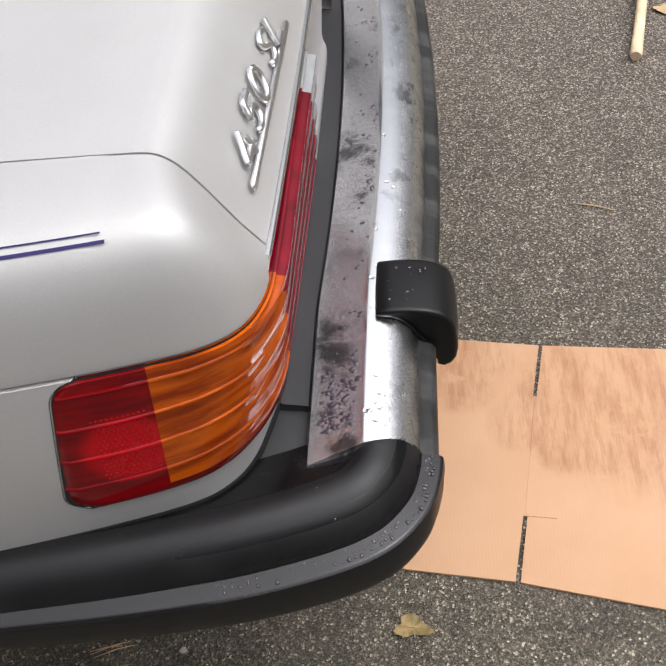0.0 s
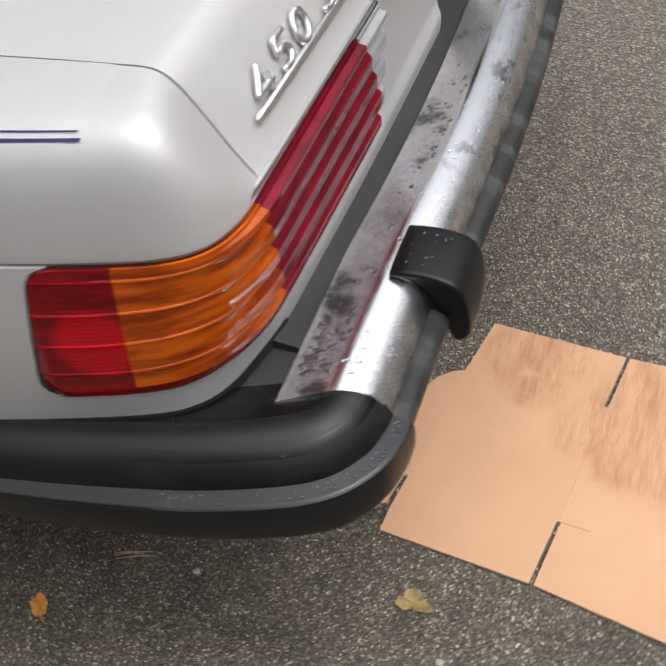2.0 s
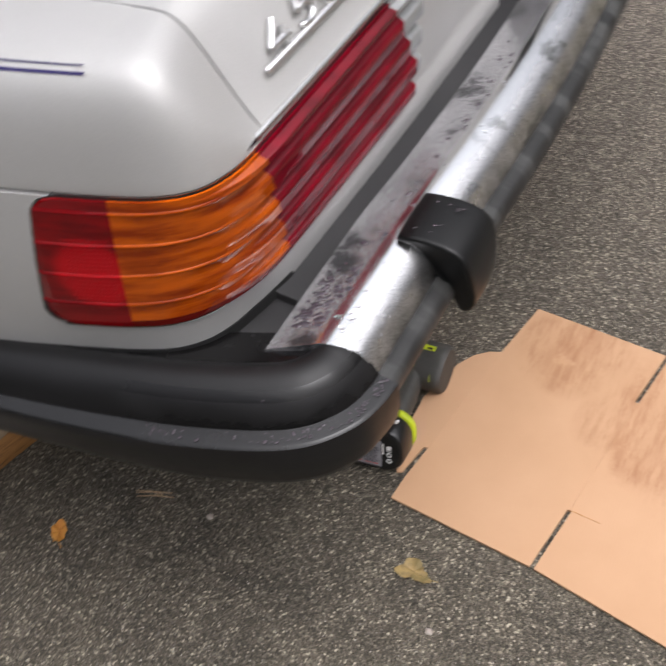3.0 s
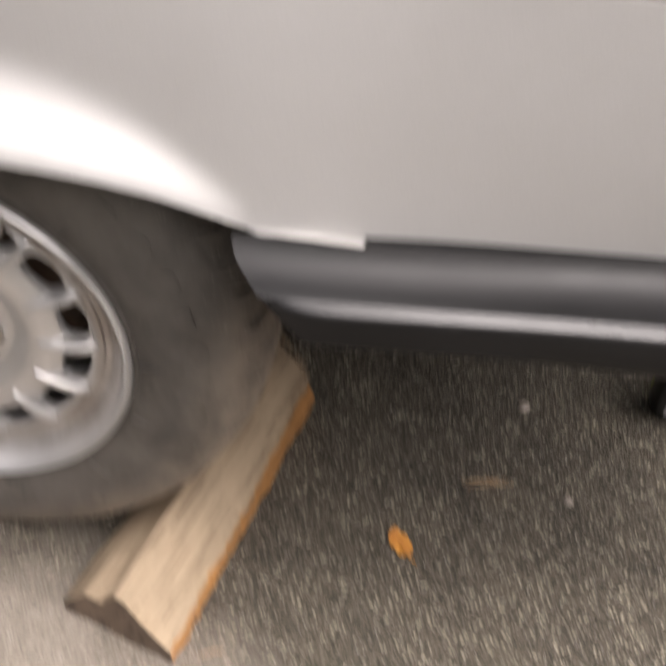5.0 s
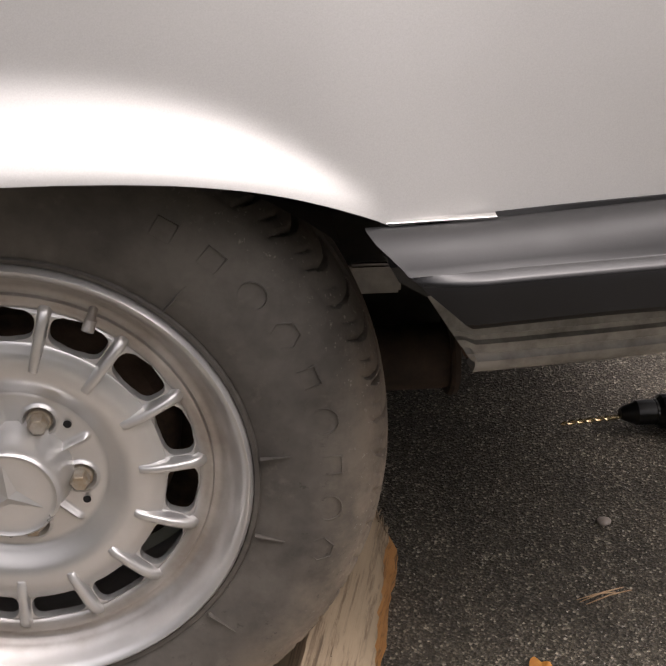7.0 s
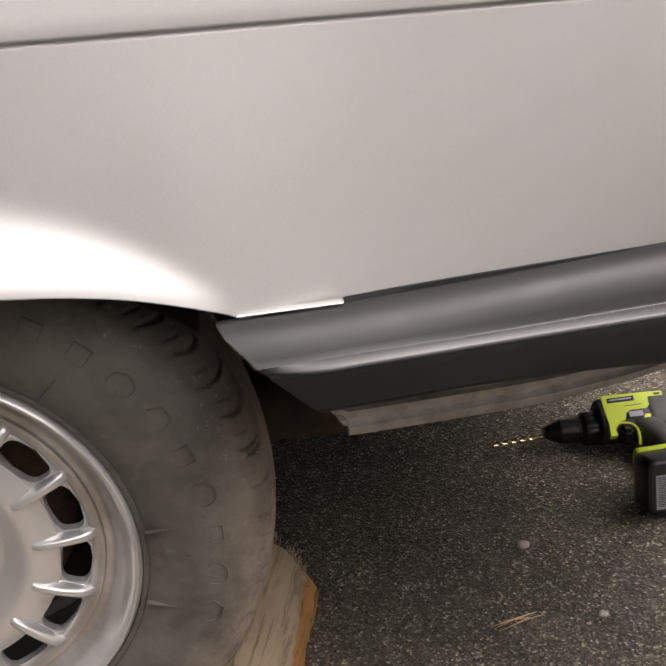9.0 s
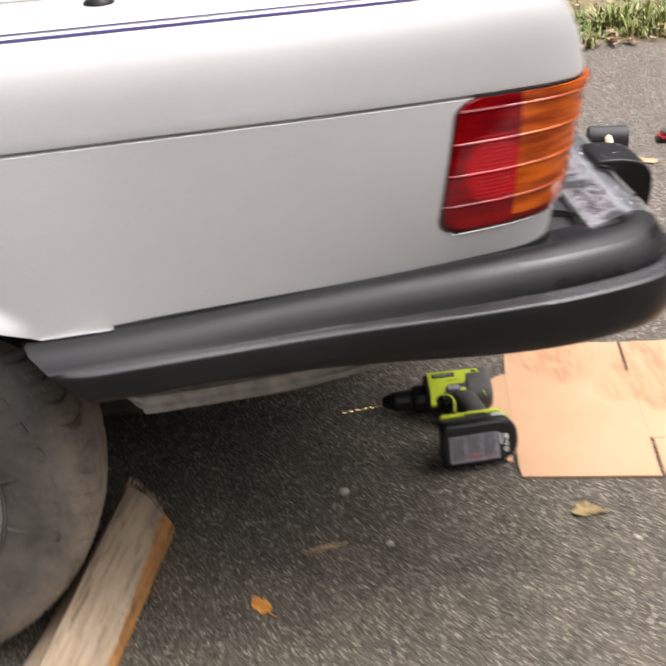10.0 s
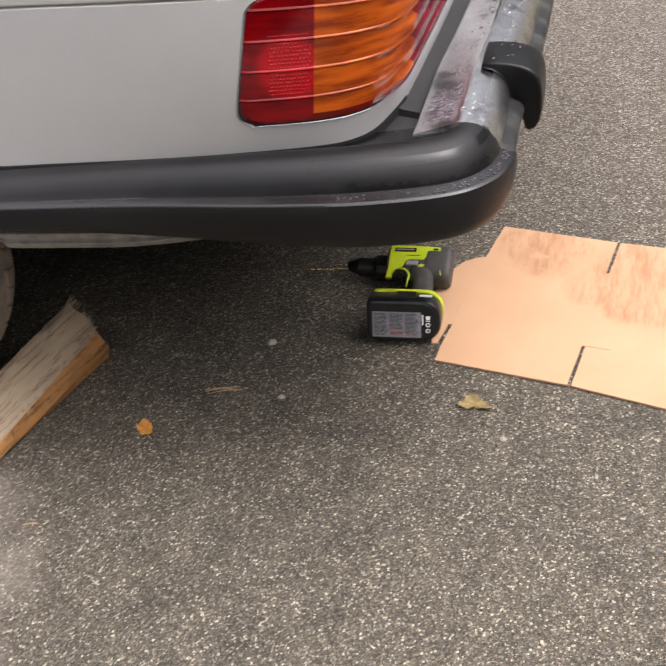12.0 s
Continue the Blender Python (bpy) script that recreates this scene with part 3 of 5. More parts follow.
part("tail_valance", box((0.985, 0.20, 0.445), (1.010, 1.75, 0.53), 0.006), UNDER, car, "dark panel behind the bumper")
part("spare_wheel_well", moved(lathe([(0, 0.0), (0.30, 0.0), (0.335, 0.02), (0.345, 0.06), (0.345, 0.30)], 48, "Z"), Matrix.Translation((0.62, 0.95, 0.22))), UNDER, car)
part("fuel_tank", box((0.38, 0.72, 0.21), (0.96, 1.65, 0.55), 0.04, 3), UNDER, car)
part("seam_gap", box((-0.2, LID_EDGE - 0.003, 0.89), (0.90, LID_EDGE + 0.006, 0.899)), BLACK, car)


def lip_trim():
    rows = []
    for y in [0.244, 0.25, LID_EDGE + 0.012] + [LID_EDGE + 0.03 + k * 0.05 for k in range(29)] + [1.70]:
        c = 1 - ((MID - y) / (MID - 0.26)) ** 2
        x = 0.9935 + 0.012 * c
        rows.append([(x - 0.006, y, 0.7918), (x - 0.0012, y, 0.7930), (x + 0.0014, y, 0.7928), (x + 0.0032, y, 0.7914), (x + 0.0038, y, 0.7893), (x + 0.0030, y, 0.7872), (x + 0.0006, y, 0.7862), (x - 0.006, y, 0.7862)])
    bm = grid(rows)
    cap(bm, rows[0]), cap(bm, rows[-1])
    return bm


part("lip_trim", lip_trim(), TRIM, car, "bright trim along the boot lid's lower edge")

# ---- tail lamp ----
RIDGES = [0.7803, 0.767, 0.729, 0.691, 0.653, 0.620]


def lens_rows():
    """Heights down the lens, each with its place within a rib and the size of the bead there."""
    z = [(RIDGES[0], 0.0, 0.0)]
    for i, (a, b) in enumerate(zip(RIDGES, RIDGES[1:])):
        for f in (0.15, 0.30, 0.36, 0.43, 0.50, 0.56, 0.75):
            z.append((a + (b - a) * f, f, 0.0))
        if i < 4:
            z += [(b + 0.0022, 0.94, 0.0), (b + 0.0010, 0.97, 0.8), (b, 0.98, 1.0), (b - 0.0008, 0.3, 0.7), (b - 0.0020, 0.03, 0.0)]
    z += [(RIDGES[-1] + h, 0.9 - 0.7 * (1 - h / 0.004), 0.0) for h in (0.004, 0.0024, 0.0012, 0.0004, 0.0)]
    return z


def lens_front(z, r=0.022):
    x = 0.788 + 0.020 * (z - 0.62) / 0.16
    d = min(z - RIDGES[-1], RIDGES[0] - z)
    if d < r:
        x += r - math.sqrt(max(r * r - (r - d) ** 2, 0))
    return x


def lens_piece(start, stop, steps, first=False):
    """A piece of the ribbed lens between two functions of the height that give the place along the flank."""
    rows = []
    zs = lens_rows()
    for i, (z, f, bead) in enumerate(zs):
        a, b = start(z), stop(z)
        row = []
        for k in range(steps + 1):
            u = a + (b - a) * k / steps
            p = flank(u, z)
            rear = smooth01(0.14, 0.26, p.y)
            saw = 0.0004 * f ** 1.5 + smooth01(0.30, 0.55, f) * 0.0095 * rear + 0.0017 * bead * (1 - rear)
            edge = 0.0035 * smooth01(0.012, 0.0, (p.x - lens_front(z))) if first else 0.0
            o = 0.0045 + saw - edge
            row.append(flank(u, z, o))
        row.insert(0, flank(a, z, -0.006))
        row.append(flank(b, z, -0.006))
        rows.append(row)
    rows.insert(0, [Vector((p.x, p.y, p.z + 0.001)) for p in [flank(start(RIDGES[0]) + (stop(RIDGES[0]) - start(RIDGES[0])) * min(max((k - 1) / steps, 0), 1), RIDGES[0], -0.006) for k in range(steps + 3)]])
    rows.append([flank(start(RIDGES[-1]) + (stop(RIDGES[-1]) - start(RIDGES[-1])) * min(max((k - 1) / steps, 0), 1), RIDGES[-1] - 0.001, -0.006) for k in range(steps + 3)])
    return grid(rows)


def u_front(z):
    return u_at_x(lens_front(z))


def u_red(z):
    return u_at_x(0.886 + 0.05 * (z - 0.69) * 0.3)


def u_amber(z):
    return u_at_y(0.262 + 0.10 * (z - 0.70))


def u_rear(z):
    k = [i for i, r in enumerate(RIDGES) if r >= z - 1e-6][-1]
    return u_at_y(0.515 + 0.022 * min(k, 3) + 0.006)


def u_end(z):
    d = min(z - RIDGES[-1], 0.05)
    return u_at_y(0.585 + 0.012 * smooth01(0.0, 0.05, d))


def lamp_edge():
    """The thin bright rim that shows round the lamp's front end and lower edge."""
    pts = [flank(u_at_x(lens_front(z) - 0.0030), z, 0.0006) for z in [0.778 - 0.004 * k for k in range(40)]]
    a, b = u_at_x(lens_front(RIDGES[-1]) - 0.002), u_at_y(0.595)
    pts += [flank(a + (b - a) * k / 70, RIDGES[-1] - 0.0050, 0.0006) for k in range(71)]
    return tube(pts, 0.0006, 6)


def gasket():
    rows = []
    for k in range(141):
        f = k / 140
        z = 0.7835 - 0.167 * f
        zc = min(max(z, RIDGES[-1]), RIDGES[0])
        a = u_at_x(lens_front(zc) - 0.0012)
        b = u_at_y(0.601)
        rows.append([flank(a, z, -0.003)] + [flank(a + (b - a) * j / 60, z, 0.0016) for j in range(61)] + [flank(b, z, -0.003)])
    return grid(rows)


lamp = part("tail_lamp", gasket(), BLACK, car, "ribbed tail lamp wrapping round the corner")
part("lamp_rim", lamp_edge(), TRIM, lamp, "thin bright rim")
part("side_marker_lens", lens_piece(u_front, u_red, 24, True), RED, lamp, "red side lens")
part("indicator_lens", lens_piece(u_red, u_amber, 56), AMBER, lamp, "amber indicator lens")
part("brake_lens", lens_piece(u_amber, u_rear, 30), DARKRED, lamp, "red ribbed brake lens")
part("reversing_lens", lens_piece(u_rear, u_end, 6), CLEAR, lamp, "clear reversing lens")


def reflector():
    bm = bmesh.new()
    for i in range(17):
        for j in range(11):
            z = 0.735 - 0.0050 * i
            if min(abs(z - r) for r in RIDGES) < 0.003:
                continue
            x = 0.832 + 0.0046 * j + (0.0023 if i % 2 else 0)
            k = [r for r in RIDGES if r >= z][-1]
            k2 = RIDGES[RIDGES.index(k) + 1]
            f = (k - z) / (k - k2)
            c = flank(u_at_x(x), z, 0.0045 + f ** 1.5 * 0.0004)
            r = 0.0017
            ring = [bm.verts.new(c + Vector((r * math.cos(a), 0, r * math.sin(a)))) for a in (0, 1.57, 3.14, 4.71)]
            top = bm.verts.new(c + Vector((0.0002, -0.0012, 0)))
            for q in range(4):
                bm.faces.new((ring[q], ring[(q + 1) % 4], top))
    return bm


part("reflector_field", reflector(), REFLEX, lamp, "bright red reflector beads")


def pinstripe(h0, h1):
    """A painted line on the shoulder, between two shares of the way in to the lid."""
    rows = []
    end = u_at_x(0.879 if h1 - h0 > 0.015 else 0.8755)
    shape = [(0, 0.0), (0.10, 0.58), (0.155, 0.74), (0.225, 0.86), (0.31, 0.935), (0.42, 0.97), (0.6, 0.985)]
    for k in range(80):
        u = 2.0 + (end - 2.0) * k / 79
        a = flank(u, Z_TOP)
        pts = []
        for h in (h0, (h0 + h1) / 2, h1):
            for (p, g0), (q, g1) in zip(shape, shape[1:]):
                if p <= h <= q:
                    g = g0 + (g1 - g0) * (h - p) / (q - p)
            pts.append(Vector((a.x, a.y + (LID_EDGE - a.y) * h - 0.0006, a.z + (0.907 - a.z) * g + 0.0010)))
        rows.append(pts)
    return grid(rows)


part("pinstripe", pinstripe(0.251, 0.270), PIN, car, "dark violet pinstripe")
part("pinstripe", pinstripe(0.301, 0.310), PIN, car, "dark violet pinstripe")


for x, y, z, r in ((0.036, 0.0276, 0.816, 0.0020), (0.1735, 0.0402, 0.8205, 0.0012)):
    chip = moved(lathe([(0, 0.0008), (r * 0.8, 0.0006), (r, 0.0)], 10, "Z"), pose(x, y + 0.002, z, 70, 0, 20))
    part("paint_chip", chip, DIRTY, car, "small grey paint chip")

# ---- model badge ----
# local x runs along +y of the car, local y points up the lid, local z out of it
up = Vector((-0.44, 0, 0.90)).normalized()
right = Vector((0.034, 1, 0)).normalized()
outw = right.cross(up)
BADGE_M = Matrix.Translation((0.9835, 0.445, 0.8235)) @ Matrix((right, up, outw)).transposed().to_4x4()


def half_bar(length, w, h, seg=8):
    """A long bar with a half-round top and rounded ends, along x."""
    rows = []
    for k, f in ((0, 0.25), (0.006, 0.8), (0.012, 1.0), (0.5, 1.0), (0.988, 1.0), (0.994, 0.8), (1, 0.25)):
        x = length * (k - 0.5)
        rows.append([(x, w * f * math.cos(math.pi * j / seg), 0.001 + h * f * math.sin(math.pi * j / seg) ** 0.7) for j in range(seg + 1)])
    bm = grid(rows)
    cap(bm, rows[0]), cap(bm, rows[-1])
    return bm


def stroke(points, r=0.0036, h=0.0048, n=40):
    """A raised figure drawn as one rounded stroke in the badge's plane."""
    pts = curve([(x, y, 0) for x, y in points], n)
    rows = []
    for i, p in enumerate(pts):
        d = (pts[min(i + 1, n - 1)] - pts[max(i - 1, 0)]).normalized()
        side = Vector((d.y, -d.x, 0))
        e = 0.55 if i in (0, n - 1) else 1.0
        rows.append([p + side * (r * e * math.cos(a)) + Vector((0, 0, 0.0005 + h * e * max(math.sin(a), 0.0) ** 0.7)) for a in [math.pi * k / 8 for k in range(9)]])
    bm = grid(rows)
    cap(bm, rows[0]), cap(bm, rows[-1])
    return bm


# figures on a slant, in a box one unit wide and one high
FIGURES = (
    (-0.106, [[(0.78, 0.0), (0.80, 0.3), (0.83, 0.6)], [(0.62, 1.0), (0.40, 0.66), (0.10, 0.30), (0.16, 0.27), (0.60, 0.27), (1.02, 0.27)]]),
    (-0.052, [[(1.0, 1.0), (0.62, 1.0), (0.34, 0.99), (0.26, 0.78), (0.22, 0.56), (0.45, 0.62), (0.72, 0.58), (0.86, 0.38), (0.76, 0.14), (0.48, 0.03), (0.12, 0.10)]]),
    (-0.004, [[(0.58, 1.0), (0.30, 0.90), (0.14, 0.5), (0.20, 0.12), (0.46, 0.02), (0.74, 0.14), (0.90, 0.5), (0.84, 0.88), (0.58, 1.0)]]),
    (0.062, [[(0.98, 0.86), (0.66, 1.0), (0.32, 0.88), (0.34, 0.64), (0.60, 0.52), (0.82, 0.36), (0.74, 0.10), (0.44, 0.02), (0.10, 0.14)]]),
    (0.100, [[(0.40, 1.0), (0.28, 0.5), (0.20, 0.06), (0.24, 0.04), (0.60, 0.04), (0.92, 0.04)]]),
)
bar = part("model_badge", moved(join(half_bar(0.286, 0.0038, 0.0042), moved(box((-0.142, -0.0052, 0.0), (0.142, -0.0036, 0.0022)), Matrix())), BADGE_M), BADGE, car, "chrome model badge with a bar under its figures")
for at, strokes in FIGURES:
    fig = join(*[stroke([(at + (u - 0.5) * 0.036 + v * 0.004, 0.0045 + v * 0.031) for u, v in line]) for line in strokes])
    part("badge_figure", moved(fig, BADGE_M), BADGE, bar)

# ---- rear bumper ----
RIM_PATH = [(0.27, -0.046), (0.34, -0.038), (0.434, -0.021), (0.56, 0.006), (0.68, 0.026), (0.80, 0.041), (0.88, 0.053), (0.95, 0.066), (1.03, 0.089), (1.075, 0.112), (1.103, 0.146), (1.113, 0.178), (1.1155, 0.202)]
COVER_FRONT = [(-0.075, 0.0100), (-0.052, 0.0140), (-0.0465, 0.0235), (-0.0440, 0.0282), (-0.034, 0.0290), (-0.019, 0.0232), (-0.011, 0.0155), (-0.004, 0.0066), (-0.001, 0.0010), (0.0, 0.0), (0.001, -0.0003), (0.0075, -0.0034), (0.0092, -0.0046), (0.0103, -0.0074), (0.0111, -0.013), (0.0116, -0.028), (0.0118, -0.036), (0.007, -0.0415), (-0.005, -0.045), (-0.03, -0.047), (-0.06, -0.046)]
COVER_REAR = [(-0.112, 0.0285), (-0.070, 0.0335), (-0.0620, 0.0345), (-0.0585, 0.0395), (-0.046, 0.0442), (-0.031, 0.0405), (-0.015, 0.029), (-0.006, 0.014), (-0.0015, 0.003), (0.0, 0.0), (0.001, -0.0003), (0.0175, -0.003), (0.019, -0.0035), (0.0215, -0.006), (0.0225, -0.018), (0.0205, -0.040), (0.0150, -0.062), (0.005, -0.080), (-0.012, -0.092), (-0.03, -0.096), (-0.07, -0.095)]


def bumper_cover():
    fine_path = curve([(x, y, 0) for x, y in RIM_PATH], 600)

    def at(j, s):
        """The point of the section's corner j, s from 0 to 1 along the bumper's end."""
        f = s * 598.999
        i = int(f)
        p = fine_path[i].lerp(fine_path[i + 1], f - i)
        d = (fine_path[min(i + 2, 599)] - fine_path[max(i - 1, 0)]).normalized()
        k = smooth01(0.45, 1.02, p.x)
        (o0, z0), (o1, z1) = COVER_FRONT[j], COVER_REAR[j]
        z = 0.546 - 0.003 * smooth01(0.35, 0.95, p.x) + z0 + (z1 - z0) * k
        o = o0 + (o1 - o0) * k
        z += 0.005 * smooth01(0.58, 0.36, p.x) * smooth01(4, 9, j)
        if j > 9:
            # the ledge and the skirt under it run out towards the wheel
            o = o * smooth01(0.300, 0.370, p.x) - 0.003 * smooth01(0.340, 0.300, p.x)
        q = p + Vector((d.y, -d.x, 0)) * o
        # the end is cut aslant against the chrome
        q.y -= 0.034 * smooth01(0.86, 1.0, s) * max(0.0, 1.113 - q.x) / 0.113
        return Vector((q.x, q.y, z))

    def nose(drop):
        """Where the front end of the cover lies, so far below its top edge."""
        return 0.283 + 1.14 * drop

    columns = []
    for j in range(len(COVER_FRONT)):
        s0 = 0.0
        for k in range(300):
            q = at(j, k / 600)
            drop = max(0.0, 0.578 - q.z)
            if q.x >= nose(drop):
                s0 = k / 600
                break
        columns.append([at(j, s0 + (1 - s0) * i / 119) for i in range(120)])
    rows = [list(r) for r in zip(*columns)]
    bm = grid(rows)
    for i, f in enumerate(bm.faces):
        f.material_index = 1 if 9 <= i % 20 <= 12 else 0
    cap(bm, rows[-1])
    cap(bm, rows[0])
    return bm


BUMPER = [(1.000, 0.535), (1.000, 0.571), (1.0025, 0.5765), (1.010, 0.5785), (1.052, 0.5865), (1.0565, 0.588), (1.061, 0.5885), (1.072, 0.5873), (1.084, 0.5838), (1.096, 0.5772), (1.105, 0.5670), (1.1115, 0.549), (1.1135, 0.543), (1.1155, 0.5415), (1.1175, 0.539), (1.125, 0.5365), (1.130, 0.531), (1.132, 0.523), (1.130, 0.512), (1.123, 0.497), (1.112, 0.478), (1.098, 0.467), (1.07, 0.463)]


def bow(y):
    """The bumper bar bows outwards between the guards and falls away towards the far side."""
    d = max(0.0, y - 0.398)
    return 0.0697 * d - 0.099 * d * d


def bumper_bar(section):
    ys = [0.166] + [0.21 + 0.05 * k for k in range(31)] + [1.74, 1.784]
    rows = []
    for y in ys:
        # the ends are cut aslant, under the black end pieces
        cut = 0.0 if 0.18 < y < 1.77 else 0.034 * (1 if y < MID else -1)
        rows.append([(x + bow(y), y + cut * min(max((x - 1.0) / 0.113, 0.0), 1.0), z) for x, z in section])
    bm = grid(rows)
    cap(bm, rows[0]), cap(bm, rows[-1])
    return bm


GUARD_SIDE = [(1.0690, 0.5880), (1.0695, 0.5935), (1.0720, 0.5960), (1.090, 0.5970), (1.108, 0.5962), (1.126, 0.5930), (1.139, 0.5880), (1.1480, 0.5810), (1.1535, 0.5720), (1.1565, 0.5600), (1.1580, 0.5400), (1.1575, 0.5200), (1.1550, 0.5030), (1.1490, 0.4910), (1.1400, 0.4860), (1.1320, 0.4900), (1.1310, 0.5050), (1.1330, 0.5230), (1.1300, 0.5330), (1.1180, 0.5420), (1.1120, 0.5520), (1.1050, 0.5680), (1.0960, 0.5785), (1.0840, 0.5850)]


def guard(steps):
    """A moulded rubber block over the bar: a pad on top and a narrower leg down its face."""
    n = len(GUARD_SIDE)
    rows = []
    for y, k in steps:
        r = []
        for i, (x, z) in enumerate(GUARD_SIDE):
            (xa, za), (xb, zb) = GUARD_SIDE[i - 1], GUARD_SIDE[(i + 1) % n]
            inward = Vector((-(zb - za), 0, xb - xa)).normalized() * -k
            w = 0.0290 + 0.0130 * smooth01(0.485, 0.572, z)
            r.append((x + inward.x, y * w, z + inward.z))
        rows.append(r)
    bm = grid(rows, closed_v=True)
    cap(bm, rows[0]), cap(bm, rows[-1])
    bmesh.ops.triangulate(bm, faces=[f for f in bm.faces if len(f.verts) > 4])
    return bm


PAD_STEPS = ((-1.0, 0.0045), (-0.985, 0.0018), (-0.95, 0.0004), (-0.85, 0.0), (0, -0.0008), (0.85, 0.0), (0.95, 0.0004), (0.985, 0.0018), (1.0, 0.0045))


bar = part("bumper_bar", bumper_bar(BUMPER[:13] + [(1.112, 0.50), (1.07, 0.48)]), CHROME, car, "worn chrome bumper bar wet with drops", 30)
part("rub_strip", bumper_bar([(1.100, 0.5415)] + BUMPER[12:]), RUB, bar, "grey-black rubber rub strip with paler streaks", 40)
part("bumper_cover", bumper_cover(), [COVER, LEDGE], car, "black plastic bumper end with a ledge", 38)
far = bumper_cover()
for v in far.verts:
    v.co.y = 2 * MID - v.co.y
    v.co.x += bow(1.73)
part("bumper_cover", far, [COVER, LEDGE], car, "black plastic bumper end with a ledge", 38)
for y in (0.398, 1.56):
    part("bumper_guard", moved(guard(PAD_STEPS), Matrix.Translation((bow(y), y, 0))), GUARD, car, "black rubber bumper guard", 50)


def filler():
    rows = []
    for y in [0.252 + 0.05 * k for k in range(30)] + [1.698]:
        rows.append([(0.955, y, 0.585), (0.966, y, 0.5755), (0.972, y, 0.5715), (0.990 + bow(y), y, 0.5685), (0.997 + bow(y), y, 0.5665), (1.001 + bow(y), y, 0.56), (1.001 + bow(y), y, 0.53)])
    bm = grid(rows)
    cap(bm, rows[0] + [(0.955, 0.252, 0.53)])
    return bm


def corner_filler():
    rows = []
    for k in range(60):
        u = u_at_x(0.30) + (u_at_y(0.252) - u_at_x(0.30)) * k / 59
        rows.append([flank(u, 0.588, -0.006), flank(u, 0.574, -0.004), flank(u, 0.562, -0.002), flank(u, 0.5585, 0.012 + 0.013 * smooth01(0.76, 0.94, flank(u, 0.57).x)), flank(u, 0.553, 0.022 + 0.033 * smooth01(0.80, 0.98, flank(u, 0.57).x))])
    return grid(rows)


def body_edge():
    """A thin black strip between the body and the bumper end."""
    rows = []
    for k in range(60):
        u = u_at_x(0.387) + (u_at_y(0.252) - u_at_x(0.387)) * k / 59
        top = 0.5770 + 0.0015 * smooth01(0.55, 0.95, flank(u, 0.58).x)
        rows.append([flank(u, 0.562, 0.0014), flank(u, top - 0.0005, 0.0014), flank(u, top, 0.0009), flank(u, top, -0.001)])
    return grid(rows)


part("body_edge", body_edge(), BLACK, car, "thin black strip along the lower body edge")
part("filler_strip", filler(), FILLER, car, "dark rubber filler behind the bumper bar")
part("corner_filler", corner_filler(), FILLER, car)


def bright_strip():
    a, b = Vector((0.303, -0.0010, 0.5772)), Vector((0.386, 0.0072, 0.5772))
    rows = []
    for k in range(5):
        p = a.lerp(b, k / 4)
        rows.append([p + Vector((0, o, h)) for o, h in ((0.006, -0.0008), (0.0, -0.0008), (-0.0004, -0.0002), (0.0, 0.0004), (0.006, 0.0006))])
    bm = grid(rows, closed_v=True)
    cap(bm, rows[0]), cap(bm, rows[-1])
    return bm


bracket = prism([(0.300, 0.556), (0.306, 0.553), (0.345, 0.531), (0.352, 0.524), (0.332, 0.523), (0.312, 0.535)], -0.006, -0.002)
part("cover_bracket", moved(bracket, Matrix.Translation((0, -0.012, 0)) @ Matrix.Rotation(radians(90), 4, "X")), RUB, car, "grimy grey mounting bracket")
part("bright_strip", bright_strip(), TRIM, car, "short bright metal strip")


def valance():
    path = curve([(0.350, 0.079, 0), (0.60, 0.110, 0), (0.78, 0.150, 0), (0.95, 0.215, 0)], 40)
    sec = [(0.0, 0.485), (0.004, 0.455), (0.006, 0.447), (0.002, 0.4445), (0.002, 0.440), (0.006, 0.4375), (0.005, 0.429), (0.001, 0.4265), (0.001, 0.423), (0.004, 0.420), (0.001, 0.411), (-0.006, 0.405), (-0.03, 0.403)]
    rows = []
    for p in path:
        up_ = 0.03 * smooth01(0.55, 0.95, p.x) + 0.014 * smooth01(0.40, 0.350, p.x)
        rows.append([(p.x + 0.9 * (0.485 - z) * smooth01(0.40, 0.350, p.x) * 0.6, p.y - o, z + up_ * (0.485 - z) / 0.08) for o, z in sec])
    return grid(rows)


part("valance", valance(), DIRTY, car, "ribbed silver lower valance", 50)
part("bracket", join(moved(box((-0.020, -0.003, -0.016), (0.016, 0.003, 0.030), 0.002), pose(0.412, 0.103, 0.432, 0, 0, 12)), moved(box((-0.003, 0.0, -0.015), (0.003, 0.05, 0.03), 0.002), pose(0.393, 0.101, 0.428))), RUST, car, "rusty mounting bracket")


def exhaust():
    a = moved(lathe([(0, -0.16), (0.036, -0.16), (0.038, -0.15), (0.038, 0.12), (0.036, 0.13), (0, 0.13)], 28, "X"), Matrix.Translation((0.30, 0.36, 0.287)))
    b = moved(lathe([(0, 0.0), (0.045, 0.0), (0.047, 0.004), (0.045, 0.010), (0, 0.010)], 28, "X"), Matrix.Translation((0.428, 0.36, 0.287)))
    return join(a, b)


part("silencer", exhaust(), speckled("sooty_rust", (0.022, 0.015, 0.011), (0.06, 0.038, 0.026), 0.85), car, "dark rusty exhaust silencer")
part("hanger_plate", box((0.315, 0.34, 0.375), (0.372, 0.352, 0.41), 0.003), speckled("grey_plate", (0.30, 0.29, 0.28), (0.46, 0.45, 0.43), 0.7), car, "grey metal hanger plate")
